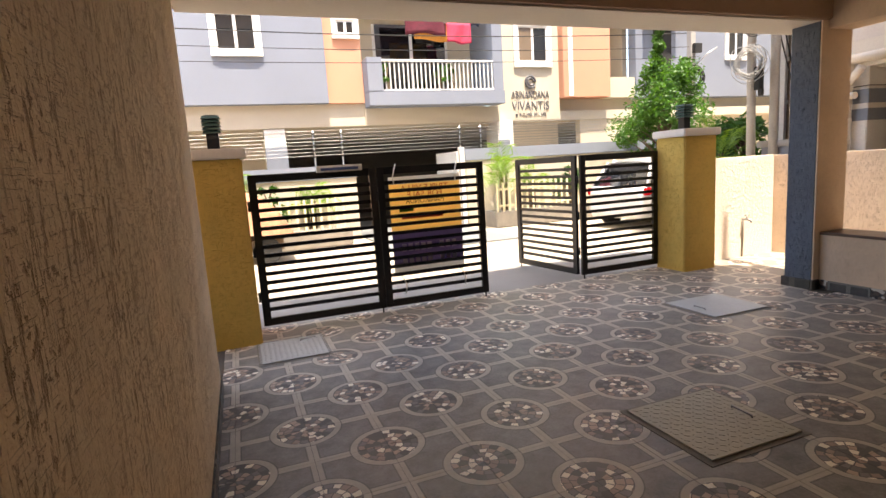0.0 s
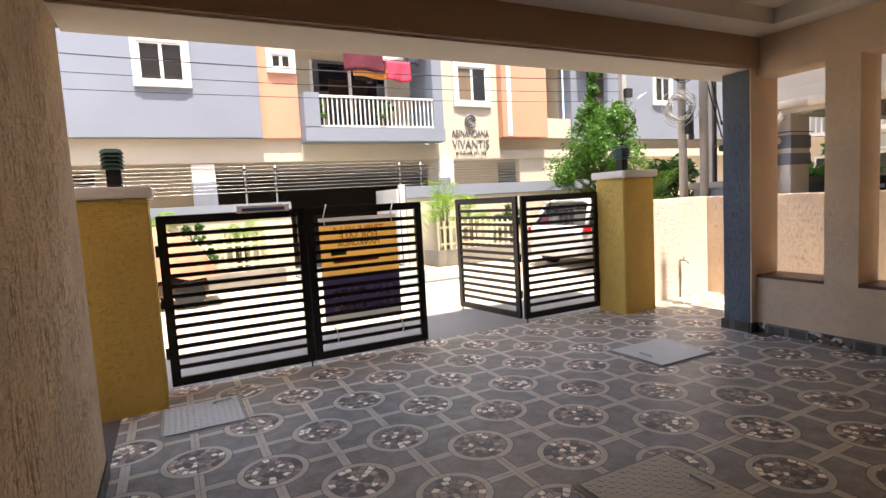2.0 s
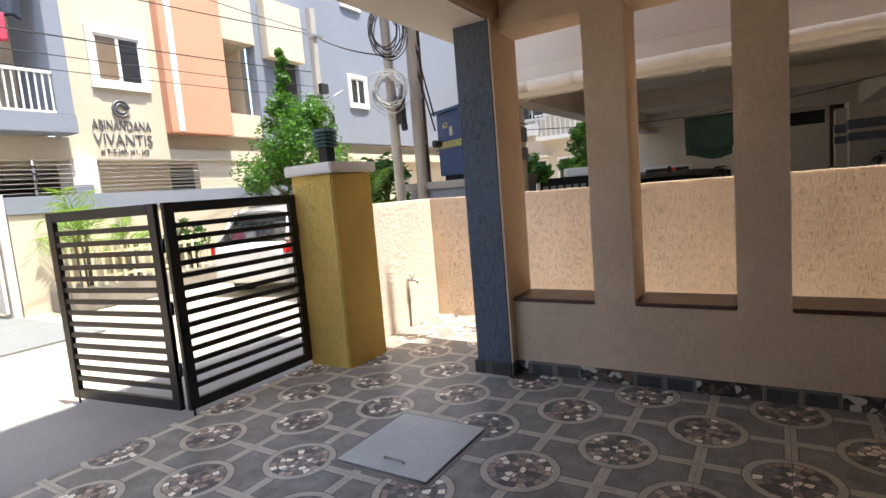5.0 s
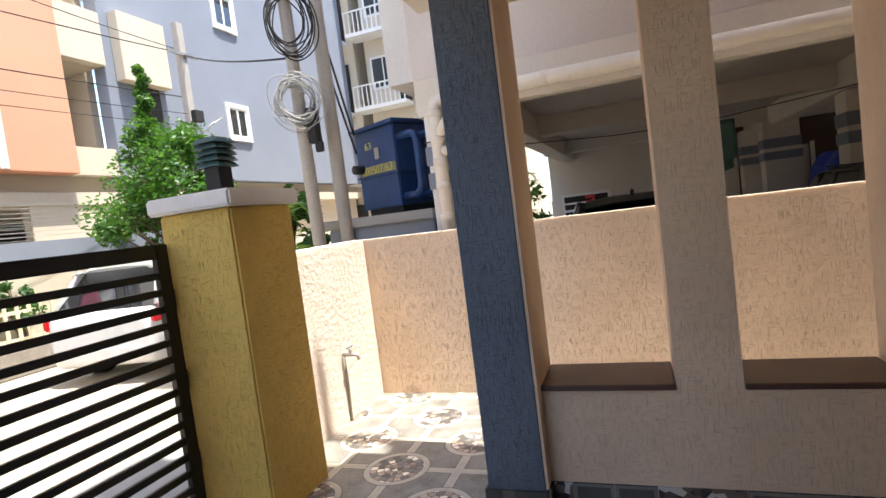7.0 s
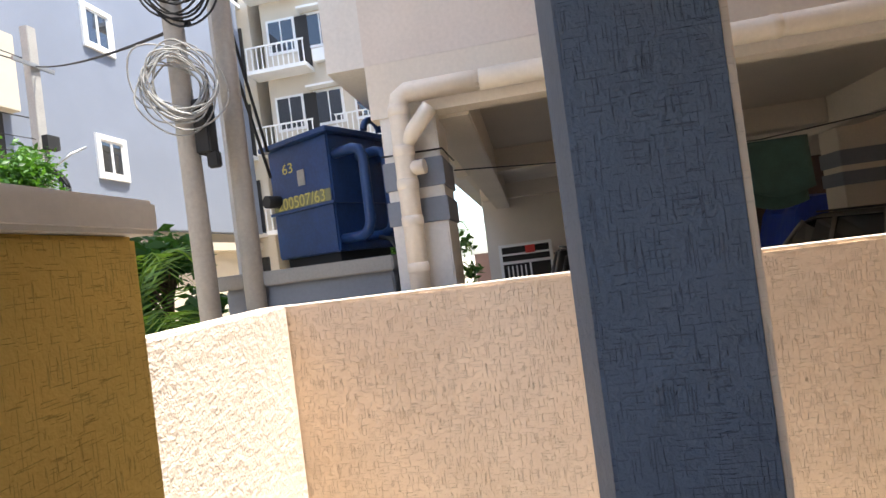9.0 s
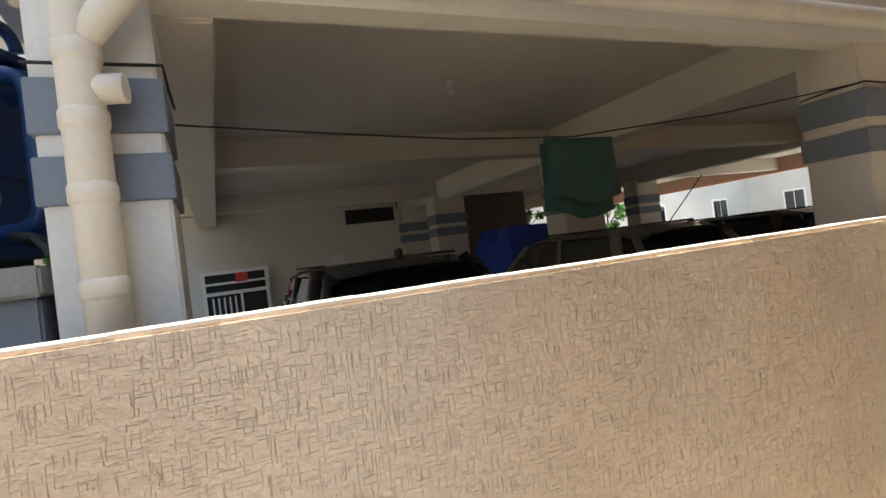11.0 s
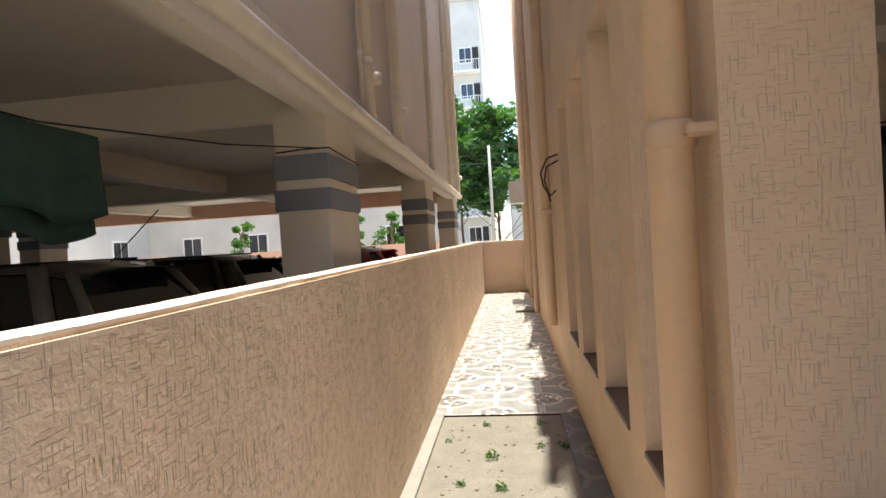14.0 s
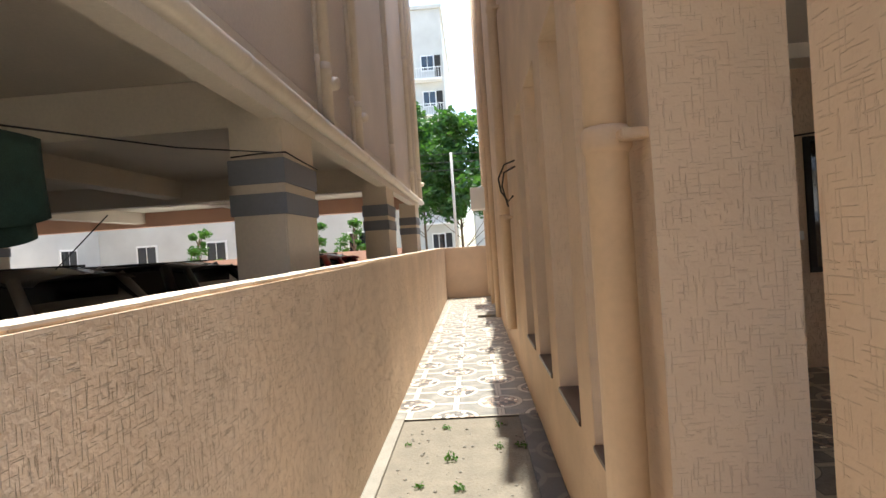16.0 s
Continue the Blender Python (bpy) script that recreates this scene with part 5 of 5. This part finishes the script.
# ---- far surroundings ----
def far_block(name, x0, x1, y0, y1, h, mat, label, face, storeys, bays_n, balcony=False):
    b = thing(name, label, "building", ((x0 + x1) / 2, (y0 + y1) / 2, 0))
    w, d = (x1 - x0) / 2, (y1 - y0) / 2
    part("wall", boxes((-w, w, -d, d, -0.06, h), bevel=0.02), mat, b)
    part("roof", boxes((-w - 0.15, w + 0.15, -d - 0.15, d + 0.15, h, h + 0.3)), mat, b)
    for s in range(storeys):
        for k in range(bays_n):
            z = 1.2 + s * 3.1
            u = (k + 0.5) / bays_n * 2 - 1
            if face == "x":
                fr = (-w - 0.05, -w, u * d - 0.6, u * d + 0.6, z - 0.1, z + 1.3)
            elif face == "y":
                fr = (u * w - 0.6, u * w + 0.6, d, d + 0.05, z - 0.1, z + 1.3)
            else:
                fr = (u * w - 0.6, u * w + 0.6, -d - 0.05, -d, z - 0.1, z + 1.3)
            f = part("window", boxes(fr), WHITE, b)
            ax = 0 if face == "x" else 1
            out = -1 if face in ("x", "-y") else 1
            wall_at = (-w if ax == 0 else (d if out > 0 else -d))
            mid = u * (d if ax == 0 else w)

            def slab(lo, hi, a0, a1, z0, z1):
                p0, p1 = sorted((wall_at + out * lo, wall_at + out * hi))
                return (p0, p1, mid + a0, mid + a1, z0, z1) if ax == 0 else (mid + a0, mid + a1, p0, p1, z0, z1)

            for a0 in (-0.5, 0.03):
                part("pane", boxes(slab(0.0, 0.07, a0, a0 + 0.47, z, z + 1.2)), GLASS, f)
            if balcony and k % 2 == 0:
                bal = part("balcony", boxes(slab(0.0, 0.9, -1.2, 1.2, z - 1.05, z - 0.9)), WHITE, b, "white balcony slab")
                part("handrail", boxes(slab(0.84, 0.9, -1.2, 1.2, z - 0.05, z + 0.0)), WHITE, bal)
                for q in range(12):
                    part("baluster", boxes(slab(0.86, 0.89, -1.18 + q * 0.21, -1.14 + q * 0.21, z - 0.9, z - 0.05)), WHITE, bal)
                # Doorway shade is a dark panel laid on the wall, not an opening.
                part("recess_shade", boxes(slab(0.002, 0.075, -1.15, -0.62, z - 0.9, z + 1.25)), DARK, bal, "flat dark panel drawn as a balcony doorway's shade")
            elif balcony:
                part("sunshade", boxes(slab(0.0, 0.45, -0.75, 0.75, z + 1.36, z + 1.44)), WHITE, b)
                part("air_conditioner", boxes(slab(0.02, 0.32, -0.35, 0.35, z - 0.75, z - 0.25), bevel=0.02), WHITE, b)
    return b


far_block("apartment_building", 24.5, 40, 8.6, 13.5, 17, CREAM, "cream apartment block with white balconies down the road", "x", 5, 3, True)
far_block("apartment_building", 24.5, 40, 14.0, 26, 16, CREAM, "cream apartment block at the end of the road", "x", 5, 4, True)
far_block("apartment_building", 27, 38, -24, 4, 9, FAR_WALL, "white house behind the parking hall", "x", 3, 6)
far_block("apartment_building", 7.9, 16, -60, -42, 22, FAR_WALL, "tall pale apartment block past the passage", "y", 6, 3, True)
far_block("apartment_building", -14, 6.0, -60, -46, 9, FAR_WALL, "low pale house past the passage", "y", 2, 4)
solid("hall_yard_wall", boxes((23.0, 23.2, -20, 6, -0.06, 1.5)), NB_PINK, "pink plastered yard wall behind the hall", "wall", kind="structure")
for i, (x, y) in enumerate(((22, -3.0), (22.2, -6.0), (22.0, -9.5))):
    tree((x, y, 0), 2.6, 1.0, 40 + i, LEAF, 0.09, "bright garden bush behind the parking hall", 16, 90, name="bush")
tree((6.9, -27, 0), 9.0, 3.0, 51, LEAF_DARK, 0.22, "tall leafy street tree past the passage", 60, 130)
tree((9.4, -31, 0), 10.5, 3.0, 52, LEAF_DARK, 0.24, "tall leafy street tree past the passage", 50, 120)
pole(7.15, -22, 6.0, 0.08, 0.0, "thin grey utility pole past the passage")
for k in range(3):
    cable("overhead_cable", ((-6, -22, 5.2 + 0.4 * k), (16, -22, 5.4 + 0.4 * k)), 0.015, "thin black overhead cable past the passage", sag=0.2)
far_block("apartment_building", 10.5, 42, -34, -24, 8, FAR_WALL, "weathered white house behind the hall's far end", "y", 2, 8)
solid("hall_yard_wall", boxes((8.6, 23, -17.2, -17, -0.06, 1.45)), NB_PINK, "pink plastered yard wall at the hall's end", "wall", kind="structure")
for i, x in enumerate((11.5, 13.2, 15.5, 18.5)):
    tree((x, -18.6, 0), 2.7, 0.9, 70 + i, LEAF, 0.09, "bright garden bush beyond the yard wall", 12, 80, name="bush")
solid("yard_wall", boxes((-6, 20, -20.2, -20, -0.06, 1.3)), CREAM, "low cream yard wall past the passage", "wall", kind="structure")
heap = thing("covered_cart", "roadside cart under a faded patterned sheet", "cart", (-0.3, 10.9, -0.06))
bm = bmesh.new()
bmesh.ops.create_grid(bm, x_segments=10, y_segments=10, size=0.5, matrix=Matrix.Diagonal((2.4, 1.3, 1, 1)))
for q in bm.verts:
    e = max(abs(q.co.x) / 1.2, abs(q.co.y) / 0.65)
    q.co.z = 0.25 + 1.15 * (1 - e ** 3 * 0.75) + 0.08 * noise.noise(q.co * 2.5)
part("sheet", bm, plain("faded_red_sheet", (0.45, 0.22, 0.13), 0.9, vary=0.5, coarse=3), heap)
part("bed", boxes((-1.0, 1.0, -0.5, 0.5, 0.25, 0.45)), BARK, heap)
for x in (-0.7, 0.7):
    part("wheel", tubed([(x, -0.58, 0.25), (x, -0.5, 0.25)], 0.25, 16), RUBBER, heap)

# ---- floor tiles ----
tile_mesh = mesh_of("tile", boxes((-0.1988, 0.1988, -0.1988, 0.1988, -0.005, 0.0)), TILE)
floor = thing("floor", "printed grey mosaic floor tiles with rings and bands", "floor", kind="structure")
rest = bmesh.new()
made = 0
GX, GY = 4.22 + 0.2, 2.335 + 0.2
for i in range(-13, 9):
    for j in range(-33, 9):
        x, y = GX + 0.4 * i, GY + 0.4 * j
        porch = (-0.27, 5.58, -1.06, 5.62)
        side = (5.58, 7.14, 3.75, 5.46) if y > 2 else (5.92, 7.14, -10.0, -0.07)
        if y > 2.42 and y < 3.75 and x > 5.9:
            side = (5.92, 7.14, 2.42, 5.46)
        if y > 3.6:
            zone = (-0.27, 7.14, -1.06 if x < 5.5 else 3.75, 5.62 if x < 5.5 else 5.46)
        else:
            zone = porch if x < 5.7 else side
        x0, x1, y0, y1 = max(x - 0.1988, zone[0]), min(x + 0.1988, zone[1]), max(y - 0.1988, zone[2]), min(y + 0.1988, zone[3])
        if x1 - x0 < 0.02 or y1 - y0 < 0.02:
            continue
        whole = x1 - x0 > 0.39 and y1 - y0 > 0.39
        if whole and y > -0.6 or (whole and x > 5.9 and y > -4):
            o = new("tile", tile_mesh)
            o.parent, o.location = floor, (x, y, 0)
            made += 1
        else:
            box(rest, x0, x1, y0, y1, -0.005, 0.0)
cut = part("cut_tiles", rest, TILE, floor)
tagged(cut, kind="stuff")
